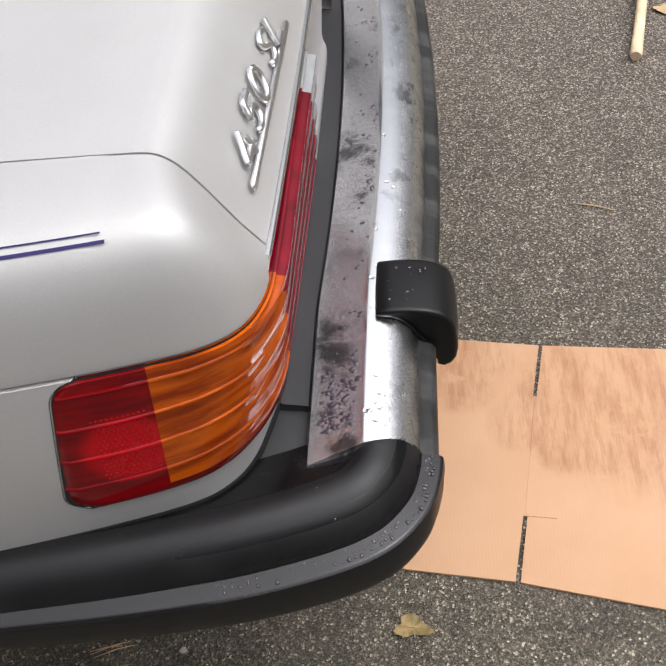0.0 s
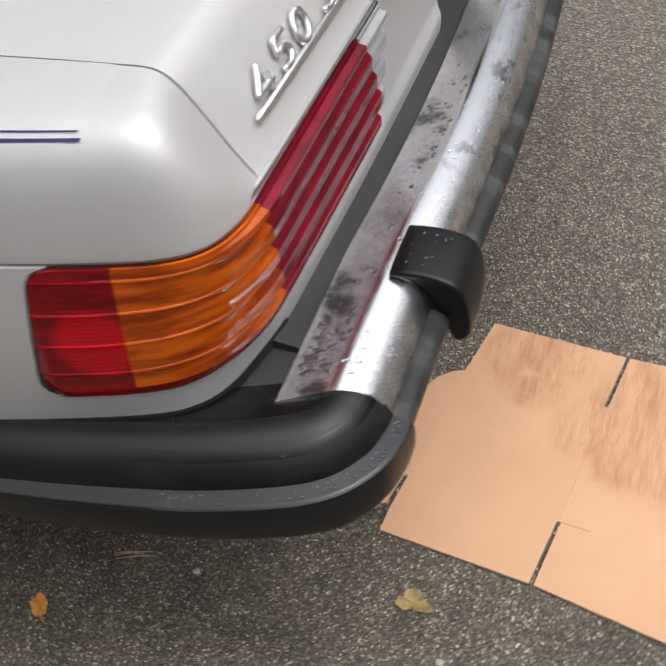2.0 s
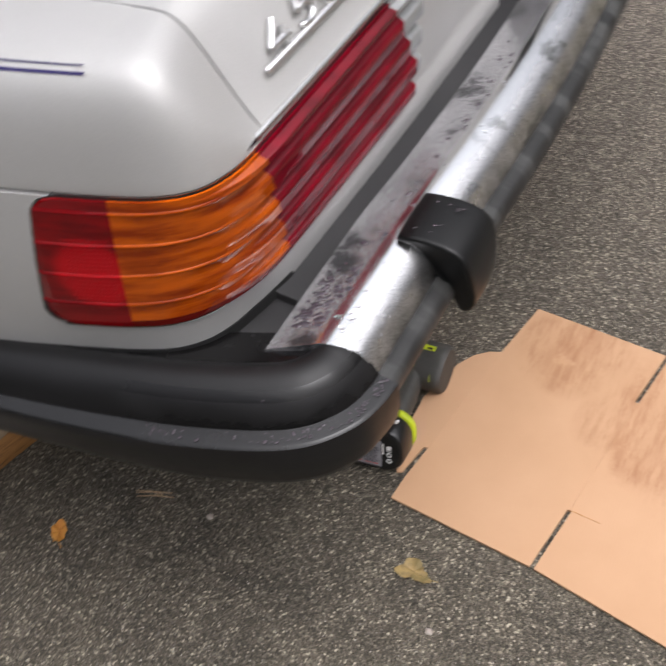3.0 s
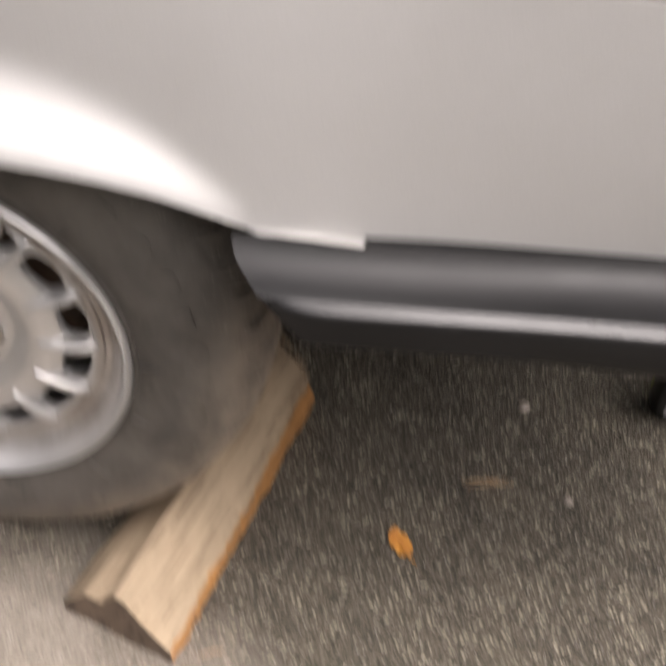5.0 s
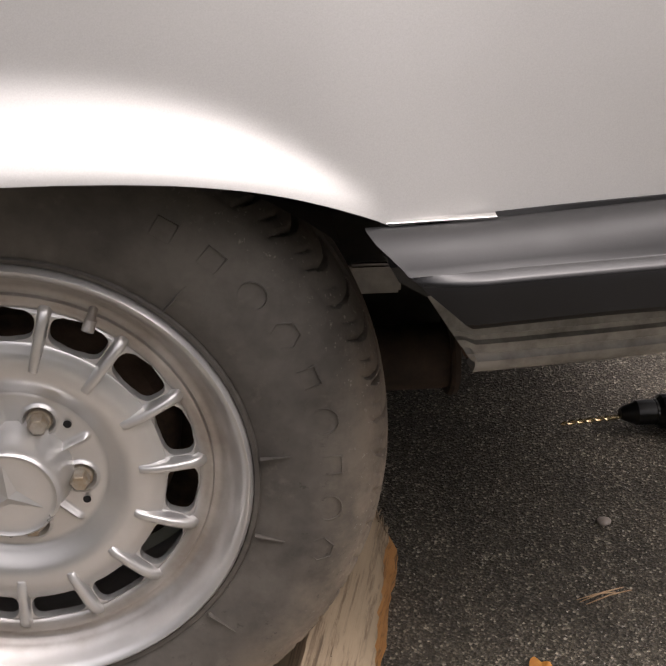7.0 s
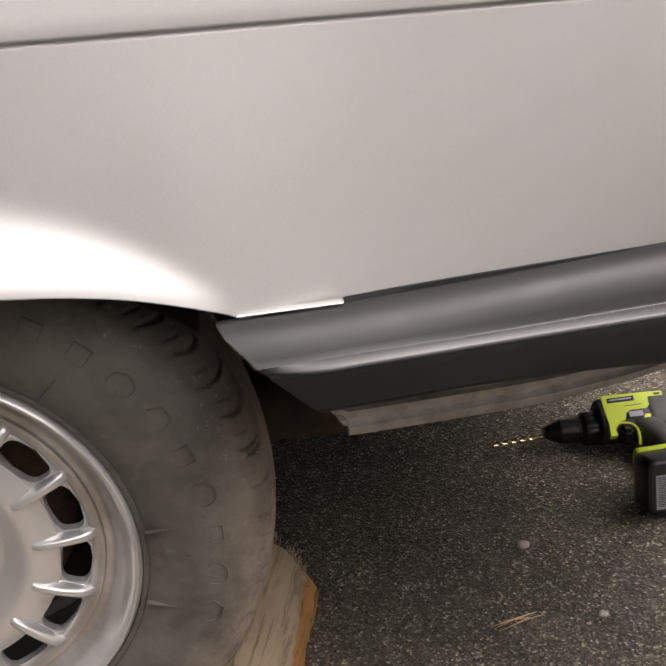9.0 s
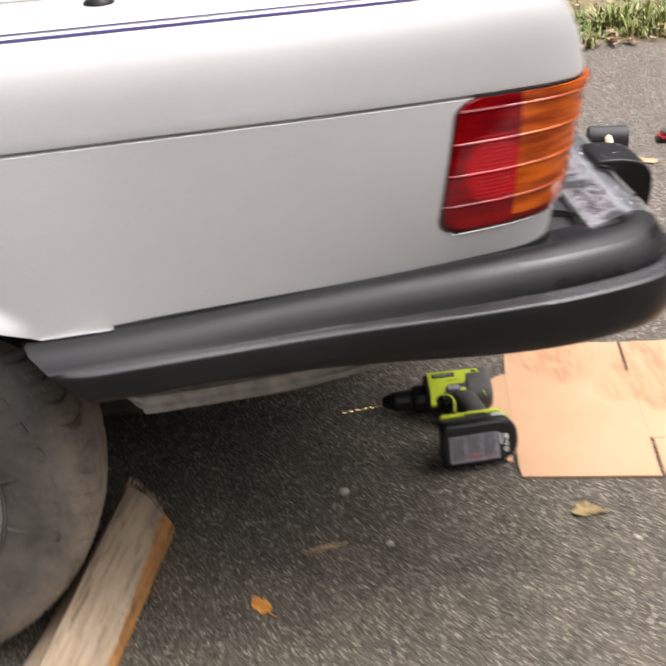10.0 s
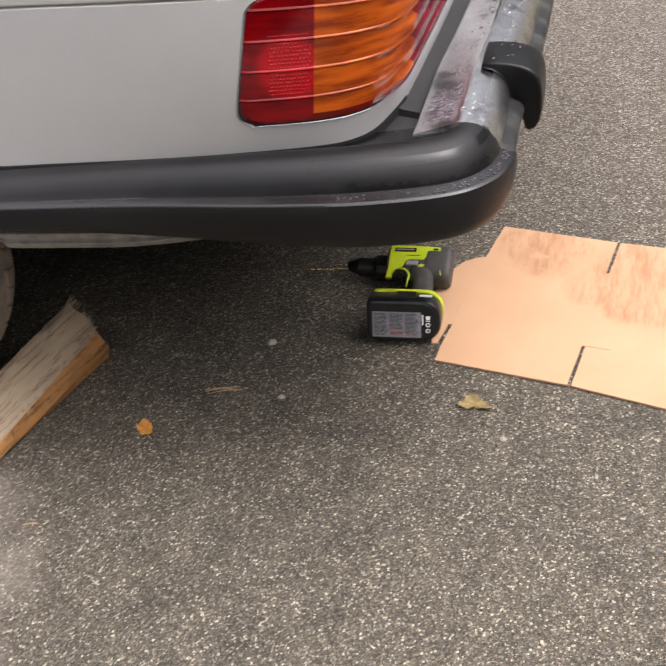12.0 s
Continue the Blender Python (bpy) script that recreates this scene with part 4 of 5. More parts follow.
part("aerial_base", moved(lathe([(0, 0.012), (0.008, 0.012), (0.012, 0.008), (0.018, 0.003), (0.019, 0.0)], 24, "Z"), Matrix.Translation((0.405, 0.215, 0.9055))), GUARD, car, "black aerial base")


def wheel_housing():
    rows = []
    for k in range(25):
        a = math.pi * (0.25 + 0.67 * k / 24)
        rows.append([(0.385 * math.cos(a), y, 0.34 + 0.30 * math.sin(a)) for y in (0.03, 0.15, 0.33)])
    bm = grid(rows)
    cap(bm, [r[-1] for r in rows])
    return bm


part("wheel_housing", wheel_housing(), UNDER, car)

# ---- rear wheel ----
HUB = Matrix.Translation((0.002, 0.0, 0.343))
RIB0, RIBS = 2.6, 15


def hub_face(r, a):
    """How far in the wheel's face lies: a deep ring with bolt seats and webs round the cap, then a domed disc."""
    y = 0.0680 - 0.0012 * smooth01(0.0765, 0.0785, r) - 0.0148 * smooth01(0.072, 0.100, r)
    y += 0.0050 * smooth01(0.112, 0.1262, r) + 0.009 * smooth01(0.1260, 0.1270, r)
    for k in range(5):
        b = radians(63 + 72 * k)
        d = math.hypot(r * math.cos(a) - 0.0535 * math.cos(b), r * math.sin(a) - 0.0535 * math.sin(b))
        y -= 0.0030 * math.exp(-((d - 0.0138) / 0.0017) ** 2) - 0.0030 * smooth01(0.0130, 0.0115, d)
        # one web stands halfway between each two bolts
        off = r * math.sin(a - b - radians(36))
        if math.cos(a - b - radians(36)) > 0:
            y -= 0.0060 * math.exp(-(off / 0.0026) ** 2) * smooth01(0.0745, 0.066, r)
    return y


def rim():
    outer = lathe([(0.182, 0.20), (0.200, 0.19), (0.194, 0.18), (0.187, 0.14), (0.180, 0.095), (0.166, 0.076), (0.1535, 0.0720), (0.153, 0.066), (0.1545, 0.0620), (0.158, 0.0600), (0.1615, 0.0592), (0.1640, 0.0580), (0.1655, 0.0582), (0.1668, 0.0612), (0.1700, 0.0620), (0.1750, 0.0600), (0.1765, 0.0575), (0.1790, 0.0560), (0.1830, 0.0515), (0.1865, 0.0455), (0.1890, 0.0400), (0.1905, 0.0370), (0.1922, 0.0350), (0.1940, 0.0330), (0.1960, 0.0320), (0.1985, 0.0345), (0.1998, 0.040), (0.199, 0.052), (0.189, 0.06)], 150)
    rings = [0.0, 0.030, 0.040] + [0.043 + 0.0012 * k for k in range(33)] + [0.0835, 0.087, 0.091, 0.095, 0.101, 0.108, 0.114, 0.119, 0.1225, 0.1250, 0.1262, 0.1268, 0.127]
    rows = []
    for k in range(360):
        a = 2 * math.pi * k / 360
        rows.append([(r * math.cos(a), hub_face(r, a), r * math.sin(a)) for r in rings])
    disc = grid(rows, closed_u=True)
    return moved(join(outer, disc), HUB)


def slot_bridge():
    """The metal between two slots of the wheel."""
    rs = [0.1250, 0.1268, 0.1275, 0.129, 0.131, 0.134, 0.138, 0.140, 0.142, 0.146, 0.149, 0.151, 0.1525, 0.1535, 0.1560]
    a = 0.0
    rows = []
    for r in rs:
        t = min(abs((r - 0.140) / 0.0135), 1)
        hb = radians(12.02 - 9.5 * (1 - t ** 3.2) ** (1 / 3.2))
        f0 = [(f, y - 0.0065) for f, y in ((-1, 0.0755), (-1, 0.0705), (-0.985, 0.0685), (-0.93, 0.0670), (-0.5, 0.0665), (0, 0.0665), (0.5, 0.0665), (0.93, 0.0670), (0.985, 0.0685), (1, 0.0705), (1, 0.0755))]
        sink = 0.004 * smooth01(0.1515, 0.1550, r)
        rows.append([(r * math.cos(a + f * hb), y + sink, r * math.sin(a + f * hb)) for f, y in f0])
    return grid(rows)


def rib():
    path = [(0.1030, 0.0545), (0.1042, 0.0500), (0.108, 0.0475), (0.120, 0.0470), (0.135, 0.0480), (0.148, 0.0505), (0.156, 0.0545), (0.1605, 0.0590), (0.162, 0.0640)]
    rows = []
    for r, y in path:
        w = 0.0036 + 0.0010 * smooth01(0.14, 0.160, r)
        rows.append([(r, y + 0.014, -w * 1.5), (r, y + 0.006, -w * 1.2), (r, y + 0.002, -w), (r, y + 0.0005, -w * 0.6), (r, y, 0), (r, y + 0.0005, w * 0.6), (r, y + 0.002, w), (r, y + 0.006, w * 1.2), (r, y + 0.014, w * 1.5)])
    bm = grid(rows)
    cap(bm, rows[0])
    return bm


def tyre():
    half = [(0.1980, 0.060), (0.1982, 0.046), (0.1990, 0.0395), (0.2005, 0.0365), (0.204, 0.0355), (0.2055, 0.0375), (0.208, 0.0355), (0.225, 0.031), (0.245, 0.029), (0.265, 0.0305), (0.280, 0.035), (0.292, 0.043), (0.2965, 0.048), (0.3005, 0.053), (0.3035, 0.0582), (0.3065, 0.064), (0.3115, 0.077), (0.3150, 0.092), (0.3175, 0.110), (0.3190, 0.134)]
    prof = half + [(r, 0.268 - y) for r, y in half[-2::-1]]
    prof = [(r if r < 0.21 else r + 0.0055 * (r - 0.21) / 0.11, y) for r, y in prof]
    fine = []
    for (r0, y0), (r1, y1) in zip(prof, prof[1:]):
        steps = max(1, round(math.hypot(r1 - r0, y1 - y0) / 0.003)) if min(r0, r1) > 0.285 else 1
        fine += [(r0 + (r1 - r0) * i / steps, y0 + (y1 - y0) * i / steps) for i in range(steps)]
    fine.append(prof[-1])
    n, pitch = 1040, 20

    def dent(d, width):
        return math.exp(-(d / width) ** 4)

    rows = []
    for k in range(n):
        a = 2 * math.pi * k / n
        row = []
        for r, y in fine:
            w = abs(y - 0.134)
            q = r
            if r > 0.290:
                edge = smooth01(0.3000, 0.3100, r)
                # curved sipes across the shoulder, then a groove round the tread
                bend = 7 * math.sin((w - 0.03) * 62) + 4 * noise.noise(Vector((k // pitch * 1.7, 0, 4)))
                ph = (k + bend) % pitch
                q -= 0.0050 * dent(ph - 5, 1.3) * edge * smooth01(0.022, 0.030, w)
                q -= 0.0022 * dent(ph - 14, 0.9) * edge * smooth01(0.055, 0.065, w) * smooth01(0.097, 0.088, w)
                q -= 0.0050 * dent(w - 0.024, 0.004)
                q -= 0.0016 * dent(w - 0.0835, 0.0022) * (0.4 + noise.noise(Vector((k * 0.05, 2, 0))))
            row.append((q * math.cos(a), y, q * math.sin(a)))
        rows.append(row)
    return moved(grid(rows, closed_u=True), HUB)


wheel = part("wheel", rim(), ALLOY, car, "silver alloy wheel with ribbed slots")
part("tyre", tyre(), TYRE, wheel, "dusty worn black tyre", 32)
for name, shape in (("wheel_rib", rib()), ("slot_bridge", slot_bridge())):
    first = None
    for k in range(RIBS):
        m = HUB @ Matrix.Rotation(-radians(RIB0 + k * 360 / RIBS), 4, "Y")
        if first is None:
            first = part(name, shape, ALLOY, wheel)
            first.matrix_basis = m
        else:
            o = new(name, first.data)
            o.parent, o.matrix_parent_inverse = wheel, wheel.matrix_world.inverted()
            o.matrix_basis = m
boss = [(0.0, 0.0302), (0.024, 0.0302), (0.034, 0.031), (0.0365, 0.0300), (0.0385, 0.0285), (0.0405, 0.030), (0.0415, 0.034), (0.0422, 0.044), (0.0430, 0.052), (0.0445, 0.059), (0.0475, 0.0650), (0.0490, 0.0700)]
cap_part = part("centre_cap", moved(lathe(boss, 72), HUB), ALLOY, wheel, "silver centre cap with a plain raised ring")
star = bmesh.new()
for k in range(3):
    a = radians(94 + 120 * k)
    c, s = math.cos(a), math.sin(a)
    tip = (0.031 * c, 0.0297, 0.031 * s)
    l, r = (-0.0070 * s + 0.0040 * c, 0.0301, 0.0070 * c + 0.0040 * s), (0.0070 * s + 0.0040 * c, 0.0301, -0.0070 * c + 0.0040 * s)
    v = [star.verts.new(p) for p in (tip, l, r, (0.0, 0.0260, 0.0))]
    star.faces.new((v[0], v[1], v[3])), star.faces.new((v[0], v[3], v[2]))
part("raised_emblem", moved(star, HUB), ALLOY, cap_part, sharp=10)
for k in range(5):
    a = radians(63 + 72 * k)
    m = HUB @ Matrix.Translation((0.0535 * math.cos(a), 0.0060, 0.0535 * math.sin(a)))
    part("lug_bolt", moved(join(lathe([(0.0, 0.0485), (0.0066, 0.049), (0.0086, 0.051), (0.0090, 0.066)], 6), lathe([(0.0080, 0.0595), (0.0098, 0.0598), (0.0106, 0.0612), (0.0108, 0.066)], 28)), m), BOLT, wheel, "worn steel wheel bolt")
    a += radians(36)
    m = HUB @ Matrix.Translation((0.064 * math.cos(a - 0.98), 0.0100, 0.064 * math.sin(a - 0.98)))
    part("dowel_hole", moved(lathe([(0.0, 0.0550), (0.0030, 0.0550), (0.0036, 0.0562)], 14), m), BLACK, wheel)
part("valve_stem", moved(tube([(0.0800, 0.070, 0.1520), (0.0785, 0.062, 0.1480), (0.0765, 0.057, 0.1420), (0.0763, 0.0565, 0.1415), (0.0735, 0.053, 0.1335), (0.0733, 0.0528, 0.1330)], [0.0040, 0.0040, 0.0040, 0.0052, 0.0052, 0.0035], 14), HUB), ALLOY, wheel, "metal tyre valve")
part("brake_backplate", moved(lathe([(0.0, 0.190), (0.165, 0.190), (0.178, 0.186), (0.186, 0.190), (0.186, 0.196)], 64), HUB), BRAKE, wheel, "rust-brown brake backplate")
part("brake_drum", moved(lathe([(0.0, 0.118), (0.10, 0.116), (0.125, 0.112), (0.133, 0.118), (0.136, 0.13), (0.136, 0.20)], 64), HUB), BRAKE, wheel, "dusty rust-brown brake")
for k, (a, r0, r1) in enumerate(((0.10, 0.206, 0.232), (-0.27, 0.206, 0.232), (0.86, 0.208, 0.236), (-0.72, 0.206, 0.236), (1.5, 0.206, 0.234))):
    m = HUB @ Matrix.Rotation(-a, 4, "Y")
    part("sidewall_rib", moved(box((r0, 0.0294, -0.0005), (r1, 0.035, 0.0005)), m), TYRE, wheel)
rnd = random.Random(9)
for k in range(9):
    a = radians(58 - 9.2 * k)
    m = HUB @ Matrix.Rotation(-a, 4, "Y") @ Matrix.Translation((0.264, 0, 0))
    w = 0.0105 + 0.0025 * rnd.random()
    side = (4, 4, 18, 6, 4, 18, 4, 18, 6)[k]
    ring = [(w * math.cos(2 * math.pi * (i + 0.5) / side), 0.0120 * math.sin(2 * math.pi * (i + 0.5) / side)) for i in range(side)]
    rows = [[(x * (1 + o), y, z * (1 + o)) for o, y in ((-0.05, 0.0308), (-0.015, 0.0295), (0.015, 0.0295), (0.05, 0.0308))] for x, z in ring]
    part("sidewall_bar", moved(grid(rows, closed_u=True, closed_v=True), m), TYRE, wheel)


# ---- sills and the other wheels: unseen, added to block light under the car ----
def sill():
    rows = []
    for x in (-2.06, -2.04, -1.2, -0.36, -0.33):
        k = 0.02 if x in (-2.06, -0.33) else 0.0
        rows.append([(x, y + k, z) for y, z in ((-0.018, 0.575), (-0.019, 0.50), (-0.014, 0.40), (-0.004, 0.30), (0.012, 0.235), (0.035, 0.20), (0.08, 0.19), (0.30, 0.19))])
    bm = grid(rows)
    cap(bm, rows[0]), cap(bm, rows[-1])
    return bm


part("sill", sill(), PAINT, car, "silver painted sill")
far = sill()
for v in far.verts:
    v.co.y = 2 * MID - v.co.y
part("sill", far, PAINT, car, "silver painted sill")
part("floor_pan", box((-2.9, 0.20, 0.17), (0.10, 1.75, 0.24), 0.01), UNDER, car)
part("nose_panel", box((-3.06, 0.02, 0.22), (-2.86, 1.93, 0.86), 0.05, 3), PAINT, car, "silver painted nose")
part("wing", box((-2.90, 0.0, 0.56), (-2.0, 0.10, 0.80), 0.02), PAINT, car)
part("wing", box((-2.90, 1.85, 0.56), (-2.0, 1.95, 0.80), 0.02), PAINT, car)
for m in (pose(0.004, 2 * MID, 0, 0, 0, 180), Matrix.Translation((-2.46, 0.0, 0.0)), pose(-2.456, 2 * MID, 0, 0, 0, 180)):
    other = new("wheel", wheel.data)
    other.parent, other.matrix_basis = car, m
    for piece in wheel.children:
        if piece.name.split(".")[0] in ("tyre", "wheel_rib", "slot_bridge", "centre_cap"):
            o = new(piece.name.split(".")[0], piece.data)
            o.parent, o.matrix_basis = other, piece.matrix_basis

# ---- cardboard sheet on the drive ----
BOARD = [(0.981, 0.398), (1.219, 0.3595), (1.239, 0.474), (1.2455, 0.473), (1.2265, 0.358), (1.447, 0.304), (1.93, 0.205), (2.03, 0.695), (1.508, 0.804), (1.2995, 0.8275), (1.2795, 0.7115), (1.273, 0.7127), (1.293, 0.8285), (1.057, 0.868), (1.032, 0.749)]
FLAP = [(1.0345, 0.748), (1.012, 0.741), (0.990, 0.724), (0.972, 0.696), (0.957, 0.650), (0.946, 0.607), (0.947, 0.55), (0.957, 0.49), (0.968, 0.447), (0.976, 0.449), (0.989, 0.509), (0.9985, 0.507)]


def board():
    a = prism(BOARD[:14] + [(1.0325, 0.749), (0.9955, 0.503), (0.9845, 0.44)], 0.0015, 0.0055)
    b = prism(FLAP, 0.0015, 0.005)
    return a, b


a, b = board()
sheet = obj("cardboard_sheet", a, CARD, None, "", True, 30)
tagged(sheet, "flattened brown cardboard box with cut slots and dark scuffs on asphalt", "cardboard")
part("rounded_flap", b, CARD, sheet, "rounded cardboard flap")
part("score_cut", box((0, -0.0006, 0.0056), (0.046, 0.0006, 0.0060)), BARK, sheet).matrix_basis = pose(1.245, 0.473, 0, 0, 0, -8)

ridge = tube([(1.2762, 0.708, 0.0052), (1.2600, 0.592, 0.0053), (1.2430, 0.477, 0.0052)], 0.0011, 6)
part("fold_line", ridge, CARD, sheet)
ridge = tube([(1.0320, 0.745, 0.0050), (1.0140, 0.628, 0.0051), (0.9960, 0.508, 0.0050)], 0.0011, 6)
part("fold_line", ridge, CARD, sheet)

# ---- split log wedged behind the tyre ----
def log_mesh():
    near, far = Vector((0.212, -0.050, 0)), Vector((0.318, 0.335, 0))
    d = (far - near).normalized()
    side = Vector((d.y, -d.x, 0))
    sec = [(-0.066, 0.018), (-0.070, 0.034), (-0.046, 0.061), (-0.024, 0.064), (-0.010, 0.084), (0.002, 0.081), (0.030, 0.055), (0.055, 0.036), (0.062, 0.031), (0.066, 0.024), (0.066, 0.014), (0.055, 0.010), (0.02, 0.010), (-0.02, 0.014)]
    sec2 = [(-0.055, 0.008), (-0.058, 0.030), (-0.036, 0.075), (-0.012, 0.121), (-0.004, 0.129), (0.006, 0.127), (0.024, 0.113), (0.040, 0.092), (0.048, 0.074), (0.056, 0.050), (0.058, 0.034), (0.050, 0.006), (0.02, 0.003), (-0.02, 0.004)]
    rows = []
    for k in range(41):
        f = k / 40
        c = near.lerp(far, f)
        r = []
        for i, ((o0, z0), (o1, z1)) in enumerate(zip(sec, sec2)):
            w = noise.noise(Vector((i * 0.7, f * 7, 3))) * 0.005 + noise.noise(Vector((i * 2.1, f * 30, 8))) * (0.0050 if i in (8, 9, 10) else 0.0020)
            z = z0 + (z1 - z0) * f
            p = c + side * (o0 + (o1 - o0) * f + w) + Vector((0, 0, max(z + w, 0.003)))
            if k in (0, 40):
                p += d * ((0.005 if k == 0 else 0.016) * noise.noise(Vector((i * 3.3, 5.0 + f, 1))) + (0.008 if k == 0 else -0.012) * (z - 0.05) / 0.08)
            r.append(p)
        rows.append(r)
    n = len(sec)
    bm = grid(rows, closed_v=True)
    bm.faces.ensure_lookup_table()
    for idx, f in enumerate(bm.faces):
        j = idx % n
        # the underside and low left face take the ends' dark wood
        f.material_index = 1 if j in (8, 9, 10) else 2 if j in (0, 11, 12, 13) else 0
    for r, rev in ((rows[0], 0), (rows[-1], 1)):
        c = sum((Vector(p) for p in r), Vector()) / n
        cv = bm.verts.new(c)
        vs = [bm.verts.new(p) for p in r]
        for i in range(n):
            f = bm.faces.new((vs[i], vs[(i + 1) % n], cv))
            f.material_index = 2
    return bm


log = tagged(obj("split_log", log_mesh(), [LOGFACE, BARK, LOGEND], None, "", True, 30), "split firewood log with orange bark, wedged behind the tyre", "log")


def splinters():
    """Torn fibres along the upper edge of the far end, and a few lifted along the split face."""
    rnd = random.Random(17)
    near, far = Vector((0.212, -0.050, 0)), Vector((0.318, 0.335, 0))
    d = (far - near).normalized()
    side = Vector((d.y, -d.x, 0))
    edge = curve([(-0.050, 0, 0.050), (-0.012, 0, 0.119), (-0.002, 0, 0.127), (0.024, 0, 0.112), (0.046, 0, 0.078)], 60)
    out = []
    for k in range(46):
        e = edge[rnd.randrange(60)]
        p = far + side * e.x + Vector((0, 0, e.z)) - d * rnd.uniform(0.004, 0.016)
        q = p + d * rnd.uniform(0.006, 0.017) + side * rnd.uniform(-0.004, 0.004) + Vector((0, 0, rnd.uniform(-0.002, 0.006)))
        out.append(tube([p, p.lerp(q, 0.6) + Vector((0, 0, 0.001)), q], [0.0013, 0.0009, 0.0002], 4))
    for k in range(16):
        f, u = rnd.uniform(0.1, 0.9), rnd.uniform(0.0, 0.9)
        a, b = Vector((0.002, 0, 0.081)).lerp(Vector((0.055, 0, 0.036)), u), Vector((0.006, 0, 0.127)).lerp(Vector((0.048, 0, 0.074)), u)
        c = a.lerp(b, f)
        p = near.lerp(far, f) + side * c.x + Vector((0, 0, c.z))
        q = p + d * rnd.uniform(0.015, 0.035) + Vector((0, 0, rnd.uniform(0.002, 0.006))) + side * rnd.uniform(-0.002, 0.003)
        out.append(tube([p, p.lerp(q, 0.5), q], [0.0010, 0.0008, 0.0003], 4))
    return join(*out)


tagged(part("frayed_edge", splinters(), LOGFACE, log), "pale torn wood fibres", kind="stuff")


# ---- cordless drill lying on its side ----
drill = empty("cordless_drill", (0.90, 0.56, 0.0), "lime and grey cordless drill lying on the asphalt by the cardboard", "drill")
LEAN = Matrix.Translation((0, 0.646, 0.040)) @ Matrix.Rotation(radians(27), 4, "X") @ Matrix.Translation((0, -0.646, -0.040))


def drill_bit():
    rows = []
    for k in range(110):
        f = k / 109
        x = 0.672 + 0.095 * f
        r = 0.0046 * min(1, f * 12)
        tw = f * 21 if f < 0.80 else 16.8
        row = []
        for j in range(12):
            a = 2 * math.pi * j / 12
            q = r * (0.28 + 0.72 * abs(math.cos(a)) ** 1.5) if f < 0.80 else r * 0.8
            row.append((x, 0.646 + q * math.cos(a + tw), 0.0165 + 0.008 * f + q * math.sin(a + tw)))
        rows.append(row)
    return grid(rows, closed_v=True)


part("drill_bit", drill_bit(), BIT, drill, "gold-coloured twist bit", 60)
ch = lathe([(0, 0.0), (0.008, 0.0), (0.011, 0.004), (0.0165, 0.020), (0.0195, 0.024), (0.0195, 0.052), (0.0205, 0.053), (0.0205, 0.056), (0.022, 0.058), (0.0265, 0.062), (0.0275, 0.066), (0.0275, 0.086), (0.026, 0.088), (0, 0.088)], 48, "X")
for v in ch.verts:
    a = math.atan2(v.co.z, v.co.y)
    if 0.026 < v.co.x < 0.087 and round(a / (2 * math.pi) * 48) % 4 == 0:
        v.co.y *= 0.95
        v.co.z *= 0.95
part("chuck", moved(ch, Matrix.Translation((0.765, 0.646, 0.030))), TOOLBLACK, drill, "black keyless chuck", 30)


def shell(x0, x1, ry, rz, cz, n=10, power=2.6, taper=0.0, cy=0.646):
    rows = []
    for k in range(n + 1):
        f = k / n
        e = 1 - 0.12 * (max(0, f - 0.8) / 0.2) ** 2 - 0.06 * (max(0, 0.1 - f) / 0.1) ** 2
        row = []
        for j in range(40):
            a = 2 * math.pi * j / 40
            c, s = math.cos(a), math.sin(a)
            row.append((x0 + (x1 - x0) * f, cy + ry * e * (1 - taper * f) * math.copysign(abs(c) ** (2 / power), c), cz + rz * e * math.copysign(abs(s) ** (2 / power), s)))
        rows.append(row)
    bm = grid(rows, closed_v=True)
    cap(bm, rows[0]), cap(bm, rows[-1])
    return bm


part("gear_collar", moved(shell(0.850, 0.880, 0.0345, 0.0315, 0.040), LEAN), TOOLGREY, drill, "dark grey gear collar", 40)
part("motor_housing", moved(shell(0.876, 0.940, 0.0365, 0.0305, 0.040), LEAN), TOOLGREY, drill, "dark grey motor housing", 40)
part("rear_housing", moved(shell(0.926, 0.976, 0.0415, 0.0325, 0.041, 12, 2.8), LEAN), TOOLGREY, drill, "dark grey rear housing", 40)
hgrip = []
for k in range(15):
    f = k / 14
    c = Vector((0.915 + 0.012 * f + 0.01 * math.sin(f * 3.1), 0.625 - 0.125 * f, 0.040))
    w = 0.027 - 0.006 * math.sin(f * math.pi) + 0.006 * max(0, f - 0.8) * 5
    hgrip.append([c + Vector((w * math.copysign(abs(math.cos(a)) ** 0.8, math.cos(a)), 0, 0.0205 * math.copysign(abs(math.sin(a)) ** 0.8, math.sin(a)))) for a in [2 * math.pi * j / 28 for j in range(28)]])
gb = grid(hgrip, closed_v=True)
part("grip", gb, TOOLGREY, drill, "dark rubber grip", 50)


SHIFT = Matrix.Translation((0.003, 0.646, 0.040)) @ Matrix.Rotation(radians(27), 4, "X") @ Matrix.Diagonal((1, 0.80, 0.96, 1)) @ Matrix.Translation((0, -0.651, -0.040)) @ Matrix(((1, 0, 0, 0), (-0.08, 1, 0, 0.07), (0, 0, 1, 0), (0, 0, 0, 1)))
